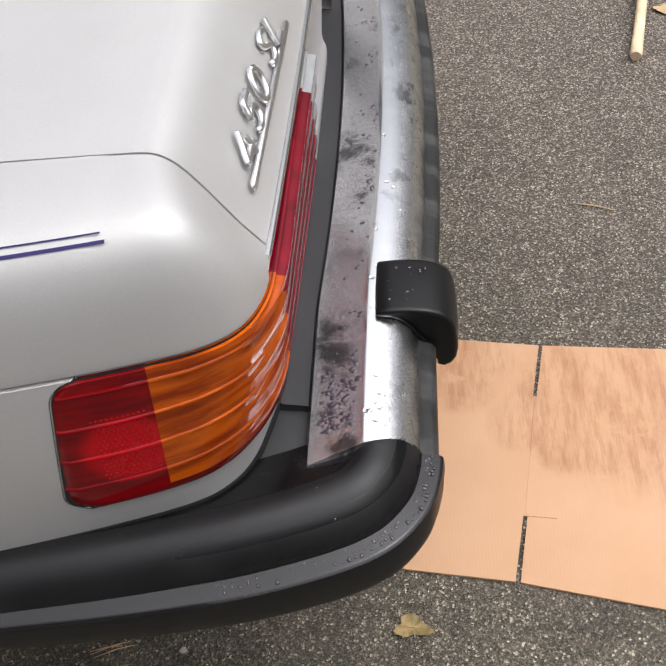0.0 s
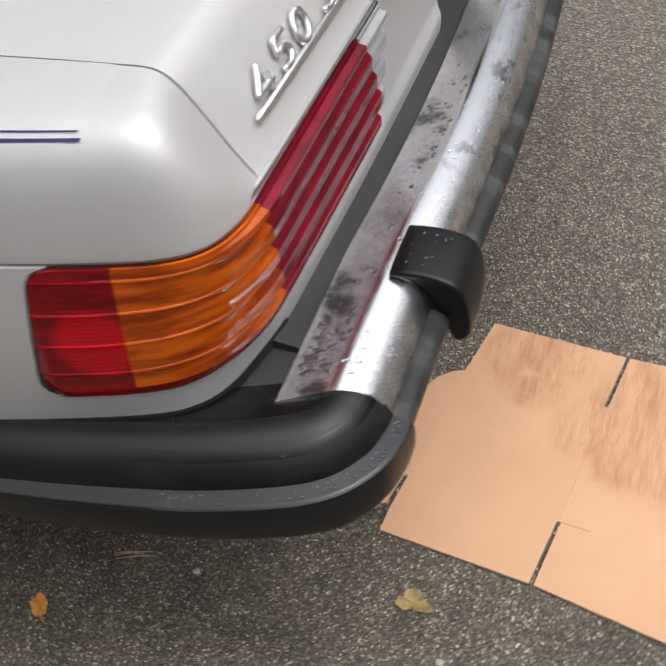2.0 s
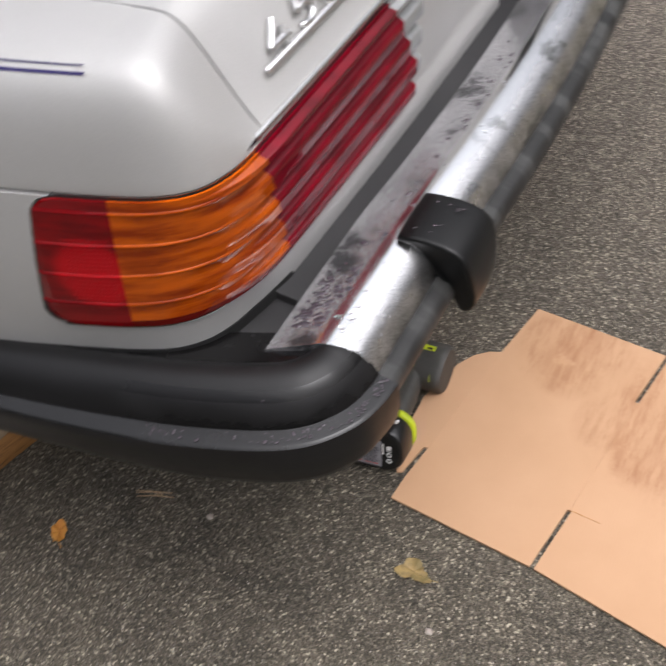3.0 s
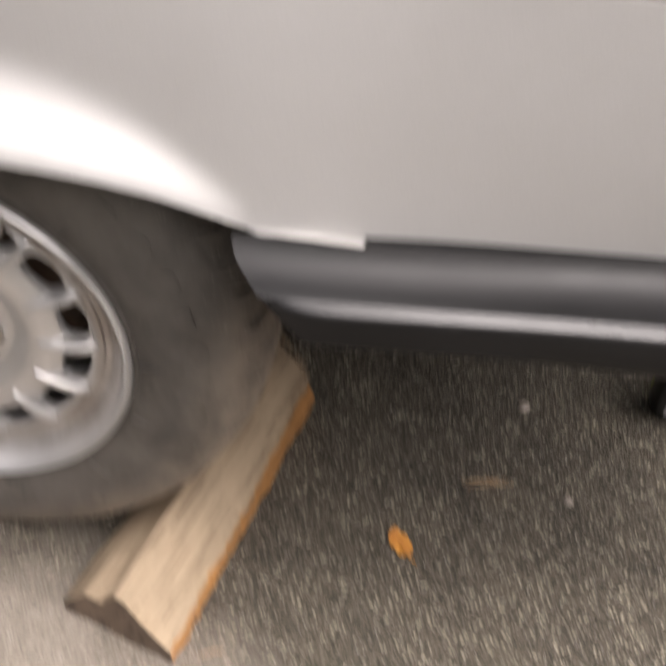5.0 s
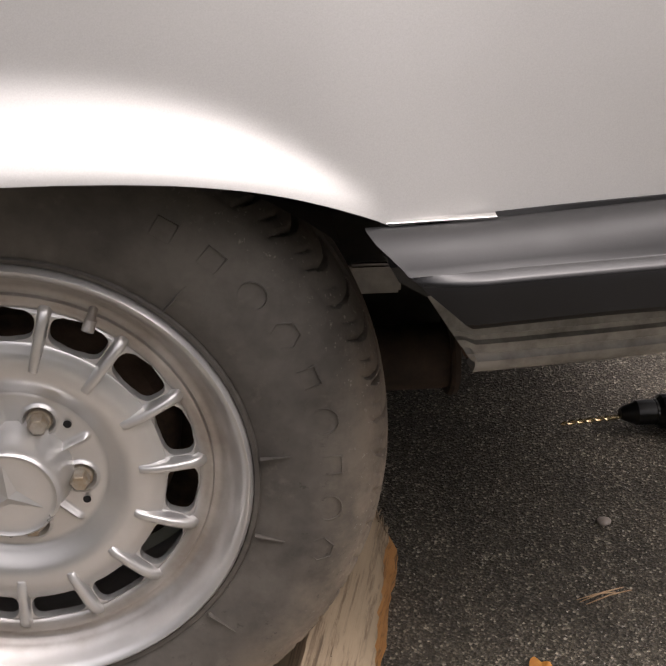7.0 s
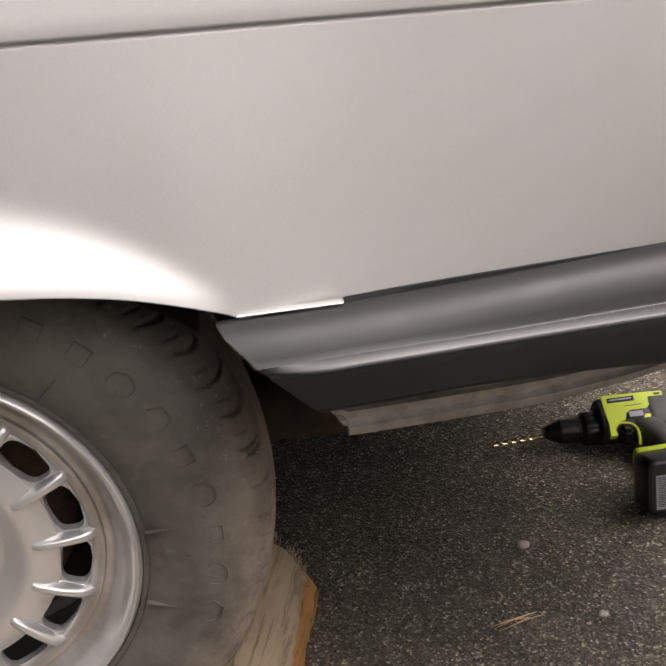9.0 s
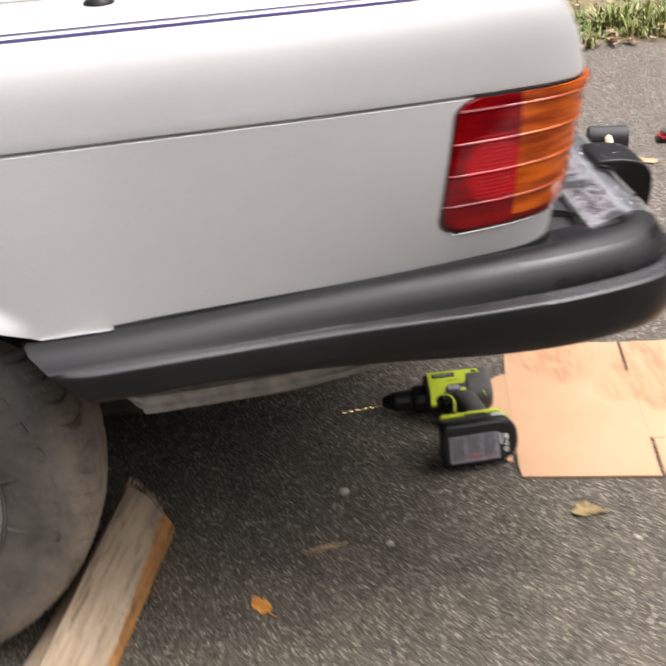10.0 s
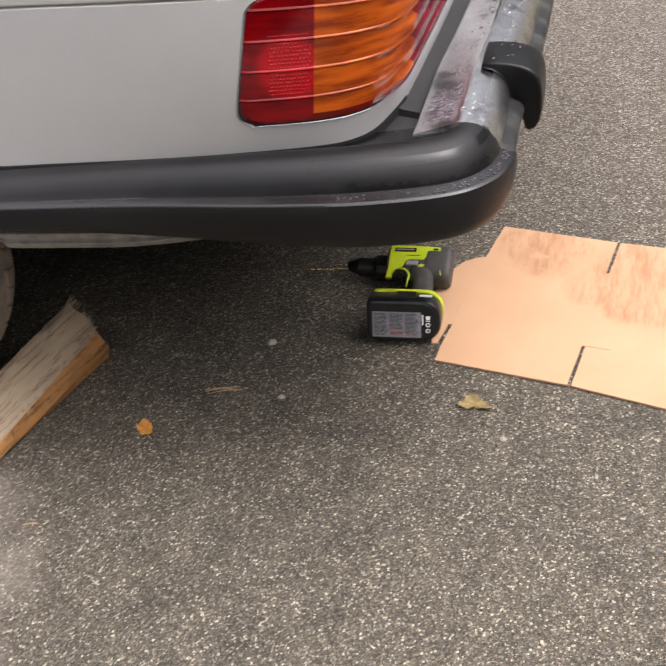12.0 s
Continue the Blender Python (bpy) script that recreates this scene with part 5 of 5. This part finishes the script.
part("side_panel", moved(prism([(0.853, 0.683), (0.930, 0.690), (0.951, 0.691), (0.951, 0.671), (0.945, 0.671), (0.944, 0.678), (0.934, 0.675), (0.919, 0.652), (0.893, 0.649), (0.885, 0.643), (0.880, 0.627), (0.866, 0.621), (0.860, 0.608), (0.861, 0.594), (0.850, 0.591), (0.853, 0.620), (0.852, 0.653)], 0.064, 0.0735), SHIFT), LIME, drill, "lime green side panel", 30)
part("trigger_guard", moved(tube(curve([(0.860, 0.610, 0.0705), (0.868, 0.620, 0.0715), (0.885, 0.620, 0.0715), (0.894, 0.609, 0.0710), (0.8945, 0.594, 0.0690), (0.8925, 0.576, 0.0660)], 24), 0.0024, 8), SHIFT), LIME, drill, "lime green trigger guard")
part("lime_stripe", moved(prism([(0.914, 0.639), (0.923, 0.638), (0.911, 0.612), (0.902, 0.612)], 0.062, 0.0738), SHIFT), LIME, drill)
part("maker_plate", moved(prism([(0.8605, 0.676), (0.9040, 0.6815), (0.9035, 0.671), (0.8605, 0.6655)], 0.0735, 0.0743), SHIFT), TOOLBLACK, drill, "black plate with a pale unreadable bar")
part("print_bar", moved(prism([(0.864, 0.6735), (0.900, 0.678), (0.900, 0.6745), (0.864, 0.670)], 0.0743, 0.0746), SHIFT), LABEL, drill)
part("panel_seam", moved(prism([(0.886, 0.6590), (0.912, 0.6625), (0.912, 0.6613), (0.886, 0.6578)], 0.0735, 0.0738), SHIFT), TOOLBLACK, drill)
part("direction_switch", moved(prism([(0.888, 0.643), (0.910, 0.645), (0.909, 0.633), (0.887, 0.631)], 0.066, 0.0765), SHIFT), LABEL, drill, "pale grey direction switch")
part("lime_hook", moved(prism([(0.937, 0.686), (0.947, 0.687), (0.947, 0.682), (0.937, 0.681)], 0.0735, 0.0740), SHIFT), TOOLBLACK, drill)
part("lime_edge", moved(tube(curve([(0.922, 0.638, 0.0722), (0.940, 0.640, 0.0725), (0.953, 0.632, 0.0722), (0.957, 0.616, 0.0700)], 16), 0.0008, 6), SHIFT), LIME, drill)
part("trigger", box((0.872, 0.590, 0.026), (0.892, 0.622, 0.054), 0.006), TOOLBLACK, drill, "black trigger")


def block(x0, x1, z0, z1, y0, y1, left, right, bevel):
    """A block with rounded upright corners: small radius at its left end, large at its right."""
    out = []
    for cx, cz, r, a0 in ((x1 - right, z1 - right, right, 0), (x0 + left, z1 - left, left, 90), (x0 + left, z0 + left, left, 180), (x1 - right, z0 + right, right, 270)):
        out += [(cx + r * math.cos(radians(a0 + 15 * k)), cz + r * math.sin(radians(a0 + 15 * k))) for k in range(7)]
    c = Vector(((x0 + x1) / 2, (z0 + z1) / 2, 0))
    rows = []
    for y, k in ((y0, bevel), (y0 + bevel * 0.3, bevel * 0.3), (y0 + bevel, 0), (y1 - bevel, 0), (y1 - bevel * 0.3, bevel * 0.3), (y1, bevel)):
        rows.append([(x + math.copysign(min(k, abs(c.x - x)), c.x - x), y, z + math.copysign(min(k, abs(c.y - z)), c.y - z)) for x, z in out])
    bm = grid(rows, closed_v=True)
    cap(bm, rows[0]), cap(bm, rows[-1])
    return bm


TILT = pose(0.918, 0.432, 0.016, -14, 0, 4) @ Matrix.Translation((-0.918, -0.43, -0.005))
batt = part("battery", moved(block(0.848, 0.986, 0.006, 0.086, 0.428, 0.476, 0.012, 0.032, 0.006), TILT), TOOLBLACK, drill, "black battery pack with a grey label", 35)
part("battery_collar", moved(block(0.854, 0.987, 0.012, 0.087, 0.476, 0.489, 0.010, 0.032, 0.003), TILT), LIME, drill, "lime green battery collar", 35)
part("collar_step", moved(block(0.895, 0.966, 0.014, 0.080, 0.488, 0.500, 0.010, 0.026, 0.003), TILT), LIME, drill)
part("latch", moved(box((0.900, 0.440, 0.083), (0.940, 0.476, 0.0875), 0.002), TILT), TOOLBLACK, batt, "black latch")
part("label_plate", moved(box((0.860, 0.4270, 0.014), (0.950, 0.4285, 0.064), 0.0), TILT), LABEL, batt, "grey warning label with rows of unreadable print")
part("white_tag", moved(box((0.945, 0.452, 0.0850), (0.968, 0.460, 0.0868)), TILT), WHITE, batt)
rnd = random.Random(5)
for r in range(17):
    for c in range(3):
        x, z = 0.8635 + c * 0.0288, 0.0600 - r * 0.00262
        stop = x + rnd.uniform(0.021, 0.026)
        mat = REDINK if r > 11 and c > 0 and rnd.random() < 0.5 else INK
        while x < stop - 0.003:
            w = min(rnd.uniform(0.004, 0.011), stop - x)
            part("print_bar", moved(box((x, 0.4266, z), (x + w, 0.4271, z + 0.0011)), TILT), mat, batt)
            x += w + 0.0012
for r in range(2):
    part("print_mark", moved(lathe([(0.0024, 0.0), (0.0025, -0.0004), (0.0043, -0.0004), (0.0044, 0.0)], 20), TILT @ Matrix.Translation((0.963, 0.4274, 0.040 - 0.0115 * r))), WHITE, batt)
part("print_mark", moved(box((0.959, 0.4266, 0.0470), (0.967, 0.4272, 0.0480)), TILT), WHITE, batt)
part("print_mark", moved(box((0.959, 0.4266, 0.0500), (0.967, 0.4272, 0.0575)), TILT), WHITE, batt)
part("print_bar", moved(box((0.952, 0.4264, 0.040), (0.9545, 0.4271, 0.060)), TILT), WHITE, batt)

# ---- rubber mallet, tape measure ----
mallet = empty("rubber_mallet", (1.63, 1.95, 0.0), "black rubber mallet with a pale wooden handle lying on asphalt", "mallet")
MH = Matrix.Translation((1.655, 2.02, 0.040)) @ Matrix.Rotation(radians(-12), 4, "Z")
part("mallet_head", moved(lathe([(0, -0.062), (0.030, -0.062), (0.036, -0.058), (0.038, -0.050), (0.036, -0.02), (0.0355, 0.0), (0.036, 0.02), (0.038, 0.050), (0.036, 0.058), (0.030, 0.062), (0, 0.062)], 40, "X"), MH), MALLET, mallet, "black rubber head")
part("mallet_handle", moved(tube([(0.0, 0.033, 0.012), (0.0, -0.03, 0.006), (0.0, -0.12, -0.006), (0.0, -0.22, -0.018), (0.0, -0.325, -0.0255), (0.0, -0.333, -0.026)], [0.0115, 0.0125, 0.012, 0.0125, 0.0145, 0.0125], 20), MH), HANDLE, mallet, "pale wooden handle", 60)
tape = empty("tape_measure", (1.87, 2.05, 0.0), "small red and black tape measure on the asphalt", "tape measure")
TM = pose(1.868, 2.055, 0.0, 0, 0, -15)
part("case", moved(box((-0.036, -0.030, 0.003), (0.036, 0.030, 0.030), 0.010, 4), TM), speckled("red_plastic", (0.34, 0.02, 0.02), (0.42, 0.03, 0.03), 0.4), tape, "red plastic case")
part("top_plate", moved(lathe([(0, 0.035), (0.022, 0.035), (0.027, 0.033), (0.029, 0.029)], 28, "Z"), TM), TOOLGREY, tape, "grey round top")
part("rubber_rim", moved(box((-0.040, -0.034, 0.0), (0.040, 0.034, 0.012), 0.008, 3), TM), TOOLBLACK, tape, "black rubber rim")
part("belt_clip", moved(box((0.038, -0.006, 0.010), (0.075, 0.006, 0.014), 0.001), TM), TOOLBLACK, tape)

# ---- leaves, needles, stones ----
def leaf(length, width, lobes, seed, curl=0.006):
    rnd = random.Random(seed)
    n = 36
    rows = []
    edge = []
    for k in range(n):
        a = 2 * math.pi * k / n
        r = 1.0 + (0.26 * math.cos(a * lobes + 0.7) if lobes else 0) + rnd.uniform(-0.07, 0.07)
        edge.append((length * 0.5 * r * math.cos(a), width * 0.5 * r * math.sin(a)))
    rows = []
    for f in (1.0, 0.66, 0.33):
        rows.append([(x * f, y * f, 0.002 + curl * (f * f) * abs(math.sin(3 * math.atan2(y, x) + seed)) + 0.0015 * (1 - f)) for x, y in edge])
    bm = grid(rows, closed_v=True)
    c = bm.verts.new((0, 0, 0.003))
    last = [bm.verts.new(p) for p in rows[-1]]
    for i in range(n):
        bm.faces.new((last[i], last[(i + 1) % n], c))
    stem = tube([(-length * 0.3, 0, 0.003), (length * 0.5, 0, 0.004), (length * 0.78, 0.004, 0.003)], 0.0007, 5)
    return join(bm, stem)


def put_leaf(at, turn, size, lobes, seed, material, label, category="leaf"):
    o = obj("fallen_leaf", leaf(*size, lobes, seed), material)
    o.matrix_basis = pose(at[0], at[1], lift(at[0]), 0, 0, turn)
    return tagged(o, label, category, "fallen leaves")


put_leaf((0.510, 0.146), -55, (0.042, 0.026), 0, 2, LEAFO, "small orange fallen leaf on dark asphalt")
put_leaf((1.066, 0.290), -10, (0.052, 0.034), 3, 9, LEAFY, "curled yellow-green fallen leaf near the cardboard")
put_leaf((1.712, 1.89), -22, (0.115, 0.050), 0, 7, LEAFT, "dry tan fallen leaf by the mallet")


def needle(p, q, name="pine_needle", mat=NEEDLE, r=0.0011, label="dry brown pine needle lying on asphalt"):
    mid = Vector(p).lerp(Vector(q), 0.5) + Vector((0.0015, 0.0025, 0.001))
    return tagged(obj(name, tube([p, mid, q], [r * 0.5, r, r * 0.6], 6), mat), label, "needle", "pine needles")


needle((0.584, 0.257, 0.0025), (0.644, 0.278, 0.003))
needle((0.590, 0.252, 0.0025), (0.652, 0.271, 0.004))
needle((0.582, 0.262, 0.002), (0.632, 0.270, 0.003))
needle((1.388, 1.211, 0.003), (1.472, 1.180, 0.003), "dry_stalk", NEEDLE, 0.0016, "thin pale dry stalk lying on asphalt")
needle((0.400, -0.104, 0.008), (0.424, -0.096, 0.006), "pine_needle")
needle((0.30, -0.06, 0.018), (0.328, -0.045, 0.017), "pine_needle")


def pebble(seed, r):
    bm = bmesh.new()
    bmesh.ops.create_icosphere(bm, subdivisions=2, radius=r)
    for v in bm.verts:
        k = 1 + 0.35 * noise.noise(v.co / r * 1.3 + Vector((seed, 0, 0)))
        v.co = Vector((v.co.x * k, v.co.y * k * 0.85, v.co.z * k * 0.5))
    return bm


for k, (x, y, r, lab) in enumerate(((0.665, 0.413, 0.0095, "flat pale pinkish stone lying on asphalt"), (0.726, 0.262, 0.0062, "small white stone chip lying on asphalt"), (1.125, 0.210, 0.0062, "small white stone chip lying on asphalt"), (1.35, 1.02, 0.005, "small pale stone chip lying on asphalt"), (1.825, 2.97, 0.018, "dark dirt lump on asphalt near the grass"), (1.468, 2.581, 0.010, "small pale stone chip lying on asphalt"), (1.327, 1.712, 0.006, "small pale stone chip lying on asphalt"), (1.62, 1.45, 0.005, "small pale stone chip lying on asphalt"))):
    o = obj("pebble", pebble(k + 1, r), UNDER if "dark" in lab else STONE)
    o.location = (x, y, r * 0.3 + lift(x))
    tagged(o, lab, "stone", "pebbles")

# ---- loose stone chips of the asphalt's surface ----
def chips():
    rng = np.random.default_rng(12)
    xs, ys = rng.uniform(-0.05, 2.35, 80000), rng.uniform(-0.95, 2.3, 80000)
    keep = ~((xs > 0.93) & (ys > 0.22) & (ys < 0.88)) & ~((xs < 0.4) & (ys > 0.35)) & ~((xs < 0.95) & (ys > 0.95))
    patch = np.array([noise.noise(Vector((x * 7, y * 7, 0))) + 0.6 * noise.noise(Vector((x * 24, y * 24, 5))) for x, y in zip(xs, ys)])
    keep &= patch > rng.uniform(-1.0, 0.45, len(xs))
    xs, ys = xs[keep], ys[keep]
    n = len(xs)
    r = rng.uniform(0.0007, 0.0019, n)
    u = np.clip((0.46 - xs) / 0.30, 0, 1)
    z = 0.021 * u * u * (3 - 2 * u) - 0.0004
    a = rng.uniform(0, 6.28, n)[:, None] + np.arange(5)[None, :] * 1.2566 + rng.uniform(-0.3, 0.3, (n, 5))
    c, q = np.cos(a), np.sin(a)
    low = np.stack([xs[:, None] + r[:, None] * c, ys[:, None] + r[:, None] * 0.8 * q, np.repeat(z[:, None], 5, 1)], 2)
    high = np.stack([xs[:, None] + 0.62 * r[:, None] * c, ys[:, None] + 0.5 * r[:, None] * q, z[:, None] + r[:, None] * rng.uniform(0.4, 0.85, (n, 5))], 2)
    verts = np.concatenate([low, high], 1).reshape(-1, 3).tolist()
    faces = []
    for i in range(0, n * 10, 10):
        faces += [(i + j, i + (j + 1) % 5, i + 5 + (j + 1) % 5, i + 5 + j) for j in range(5)]
        faces.append((i + 5, i + 6, i + 7, i + 8, i + 9))
    me = bpy.data.meshes.new("stone_chips")
    me.from_pydata(verts, [], faces)
    m = Nodes("chip_stone", (0.2, 0.19, 0.17), 0.6)
    m.co = m.t.nodes.new("ShaderNodeNewGeometry").outputs["Random Per Island"]
    m.base(m.ramp(m.co, [(0.0, (0.05, 0.045, 0.040)), (0.45, (0.10, 0.09, 0.078)), (0.75, (0.27, 0.245, 0.215)), (1.0, (0.60, 0.555, 0.49))]))
    me.materials.append(m.m)
    return tagged(new("stone_chips", me), "pale and dark stone chips bedded in the asphalt", "gravel", kind="stuff")


chips()

# ---- unseen tree line, added to cut low light behind the drive ----
def unseen_trees():
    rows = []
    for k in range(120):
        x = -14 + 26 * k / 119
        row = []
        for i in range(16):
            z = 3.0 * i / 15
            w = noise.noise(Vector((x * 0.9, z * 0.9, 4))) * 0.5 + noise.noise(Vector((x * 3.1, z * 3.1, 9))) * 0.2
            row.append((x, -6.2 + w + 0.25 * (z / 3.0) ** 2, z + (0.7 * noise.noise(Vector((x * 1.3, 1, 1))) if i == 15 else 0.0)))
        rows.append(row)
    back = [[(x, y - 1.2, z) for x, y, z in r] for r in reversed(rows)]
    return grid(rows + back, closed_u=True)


tagged(obj("backdrop", unseen_trees(), THICKET), "unseen dark green tree line, added to hold back low sky light", "trees", kind="structure")

# ---- grass verge ----
def verge():
    rows = []
    for k in range(90):
        x = -6 + 14 * k / 89
        y0 = 3.22 + 0.10 * noise.noise(Vector((x * 1.7, 0, 0))) + 0.05 * noise.noise(Vector((x * 6, 2, 0)))
        rows.append([(x, y0, -0.004), (x, y0 + 0.05, 0.008), (x, y0 + 0.3, 0.02), (x, y0 + 1.5, 0.03), (x, 40, 0.04)])
    return grid(rows)


tagged(obj("verge", verge(), SOIL), "mossy soil verge beside the drive", "soil", kind="structure")


def blades():
    rnd = random.Random(21)
    verts, faces = [], []
    for c in range(1500):
        cx = rnd.uniform(0.6, 3.6) if c < 1150 else rnd.uniform(-3, 6)
        edge = 3.22 + 0.10 * noise.noise(Vector((cx * 1.7, 0, 0))) + 0.05 * noise.noise(Vector((cx * 6, 2, 0)))
        cy = edge + abs(rnd.gauss(0, 0.35)) - 0.03 + (0.05 if rnd.random() < 0.5 else 0)
        thick = noise.noise(Vector((cx * 4.1, cy * 3.0, 7)))
        if thick < -0.12:
            continue
        tall = 0.6 + 1.1 * max(0.0, thick)
        for b in range(rnd.randint(4, 9)):
            a = rnd.uniform(0, 6.28)
            ln = rnd.uniform(0.04, 0.14) * tall
            w = rnd.uniform(0.002, 0.008)
            d, s = Vector((math.cos(a), math.sin(a), 0)), Vector((-math.sin(a), math.cos(a), 0))
            base = Vector((cx + rnd.gauss(0, 0.02), cy + rnd.gauss(0, 0.02), 0.005))
            lean = rnd.uniform(0.3, 0.95)
            i = len(verts)
            for f, ww in ((0, 0.7), (0.4, 1.0), (0.75, 0.7)):
                q = base + d * (ln * lean * f) + Vector((0, 0, ln * (f - 0.5 * lean * f * f)))
                verts += [q - s * w * ww, q + s * w * ww]
            q = base + d * (ln * lean * 1.1) + Vector((0, 0, ln * (1 - 0.62 * lean)))
            verts.append(q)
            faces += [(i, i + 1, i + 3, i + 2), (i + 2, i + 3, i + 5, i + 4), (i + 4, i + 5, i + 6)]
    me = bpy.data.meshes.new("grass")
    me.from_pydata(verts, [], faces)
    me.materials.append(GRASS)
    return tagged(new("grass", me), "ragged green and yellowing grass at the drive's edge", "grass", kind="stuff")


blades()


def litter():
    rnd = random.Random(77)
    verts, faces = [], []
    for k in range(900):
        x = rnd.uniform(0.4, 3.8)
        y = 3.2 + abs(rnd.gauss(0.1, 0.4)) if k < 840 else rnd.uniform(2.3, 3.2)
        r = rnd.uniform(0.012, 0.032) if k < 840 else rnd.uniform(0.004, 0.012)
        a = rnd.uniform(0, 6.28)
        u = Vector((math.cos(a), math.sin(a), rnd.uniform(-0.3, 0.3))) * r
        v = Vector((-math.sin(a), math.cos(a), rnd.uniform(-0.4, 0.4))) * r * 0.5
        c = Vector((x, y, 0.012 + (0.02 if y > 3.3 else 0.0) * rnd.random() + r * 0.3))
        i = len(verts)
        up_ = Vector((0, 0, r * 0.25))
        verts += [c - u + up_, c - u * 0.4 + v, c + u * 0.5 + v * 0.9, c + u + up_, c + u * 0.4 - v, c - u * 0.5 - v * 0.8, c - up_ * 0.5]
        faces += [(i + j, i + (j + 1) % 6, i + 6) for j in range(6)]
    me = bpy.data.meshes.new("leaf_litter")
    me.from_pydata(verts, [], faces)
    m = Nodes("dead_leaves", (0.25, 0.16, 0.08), 0.8)
    m.co = m.t.nodes.new("ShaderNodeNewGeometry").outputs["Random Per Island"]
    m.base(m.ramp(m.co, [(0.0, (0.10, 0.055, 0.03)), (0.5, (0.27, 0.17, 0.09)), (1.0, (0.45, 0.34, 0.22))]))
    me.materials.append(m.m)
    return tagged(new("leaf_litter", me), "dry brown leaf litter along the verge", "leaves", kind="stuff")


litter()


# ---- rain drops on the bumper ----
def drops(places, name, label, material):
    rnd = random.Random(len(places))
    verts, faces = [], []
    for p, n, r in places:
        q = Vector(n).to_track_quat("Z", "Y") @ Matrix.Rotation(rnd.uniform(0, 6.28), 3, "Z").to_quaternion()
        i = len(verts)
        long = rnd.uniform(0.85, 1.6) if r > 0.0014 else 1.1
        k1, k2 = rnd.uniform(0.0, 0.22), rnd.uniform(0, 6.28)
        edge = [(1 + k1 * math.cos(2.0 * 6.2832 * j / 12 + k2) + rnd.uniform(-0.10, 0.10), 6.2832 * j / 12) for j in range(12)]
        for f, h in ((1.0, 0.0), (0.93, 0.24), (0.66, 0.44)):
            verts += [Vector(p) + q @ Vector((r * f * e * math.cos(a), r * f * e * long * math.sin(a), r * h - 0.0002)) for e, a in edge]
        verts.append(Vector(p) + q @ Vector((0, 0, r * 0.50)))
        for k in range(2):
            for j in range(12):
                faces.append((i + k * 12 + j, i + k * 12 + (j + 1) % 12, i + (k + 1) * 12 + (j + 1) % 12, i + (k + 1) * 12 + j))
        for j in range(12):
            faces.append((i + 24 + j, i + 24 + (j + 1) % 12, i + 36))
    me = bpy.data.meshes.new(name)
    me.from_pydata(verts, [], faces)
    me.polygons.foreach_set("use_smooth", [True] * len(me.polygons))
    me.materials.append(material)
    return tagged(new(name, me), label, "water drops", kind="stuff")


def drop_places():
    rnd = random.Random(31)
    out, face = [], []
    for k in range(430):
        near = rnd.random() < 0.55
        y = 0.205 + abs(rnd.gauss(0, 0.055)) if near else rnd.uniform(0.19, 1.35)
        # most stand in a loose row along the outer half of the flat top
        x = rnd.uniform(1.012, 1.050) if near else min(max(rnd.gauss(1.041, 0.009), 1.008), 1.052)
        if rnd.random() < 0.80:
            z = 0.5785 + (x - 1.010) * 0.19
            out.append(((x + bow(y), y, z), (-0.19, 0, 1), 0.0008 + 0.0027 * rnd.random() ** 1.8))
        else:
            i = rnd.randint(6, 9)
            f = rnd.random()
            (x0, z0), (x1, z1) = BUMPER[i], BUMPER[i + 1]
            face.append(((x0 + (x1 - x0) * f + bow(y), y, z0 + (z1 - z0) * f), (-(z1 - z0), 0, x1 - x0), 0.0008 + 0.0020 * rnd.random() ** 1.6))
    for k in range(14):
        out.append(((rnd.uniform(1.078, 1.125), 0.398 + rnd.uniform(-0.03, 0.03), 0.5972), (0.03, 0, 1), rnd.uniform(0.0007, 0.0016)))
    path = curve([(x, y, 0) for x, y in RIM_PATH], 110)
    for k in range(130):
        i = min(107, int(108 * (0.55 + 0.45 * rnd.random())))
        p = path[i]
        d = (path[i + 1] - p).normalized()
        n = Vector((d.y, -d.x, 0))
        zc = 0.546 - 0.003 * smooth01(0.35, 0.95, p.x)
        o = rnd.uniform(0.001, 0.015)
        out.append((p + n * o + Vector((0, 0, zc - 0.0012)), (0, 0, 1), rnd.uniform(0.0006, 0.0018)))
    for k in range(24):
        i = min(107, int(108 * (0.62 + 0.36 * rnd.random())))
        p = path[i]
        d = (path[i + 1] - p).normalized()
        n = Vector((d.y, -d.x, 0))
        j = rnd.choice((4, 5, 6, 7))
        kk = smooth01(0.45, 1.02, p.x)
        o = COVER_FRONT[j][0] + (COVER_REAR[j][0] - COVER_FRONT[j][0]) * kk
        h = COVER_FRONT[j][1] + (COVER_REAR[j][1] - COVER_FRONT[j][1]) * kk
        if p.x < 1.06:
            out.append((p + n * o + Vector((0, 0, 0.543 + h)), n * (0.2 * j - 0.6) + Vector((0, 0, 1)), rnd.uniform(0.0006, 0.0016)))
    return out, face


dark, clear = drop_places()
drops(dark, "rain_drops", "small dark rain drops standing on the bumper", WATER)
drops(clear, "rain_drops", "small clear rain drops on the chrome face", CLEARDROP)
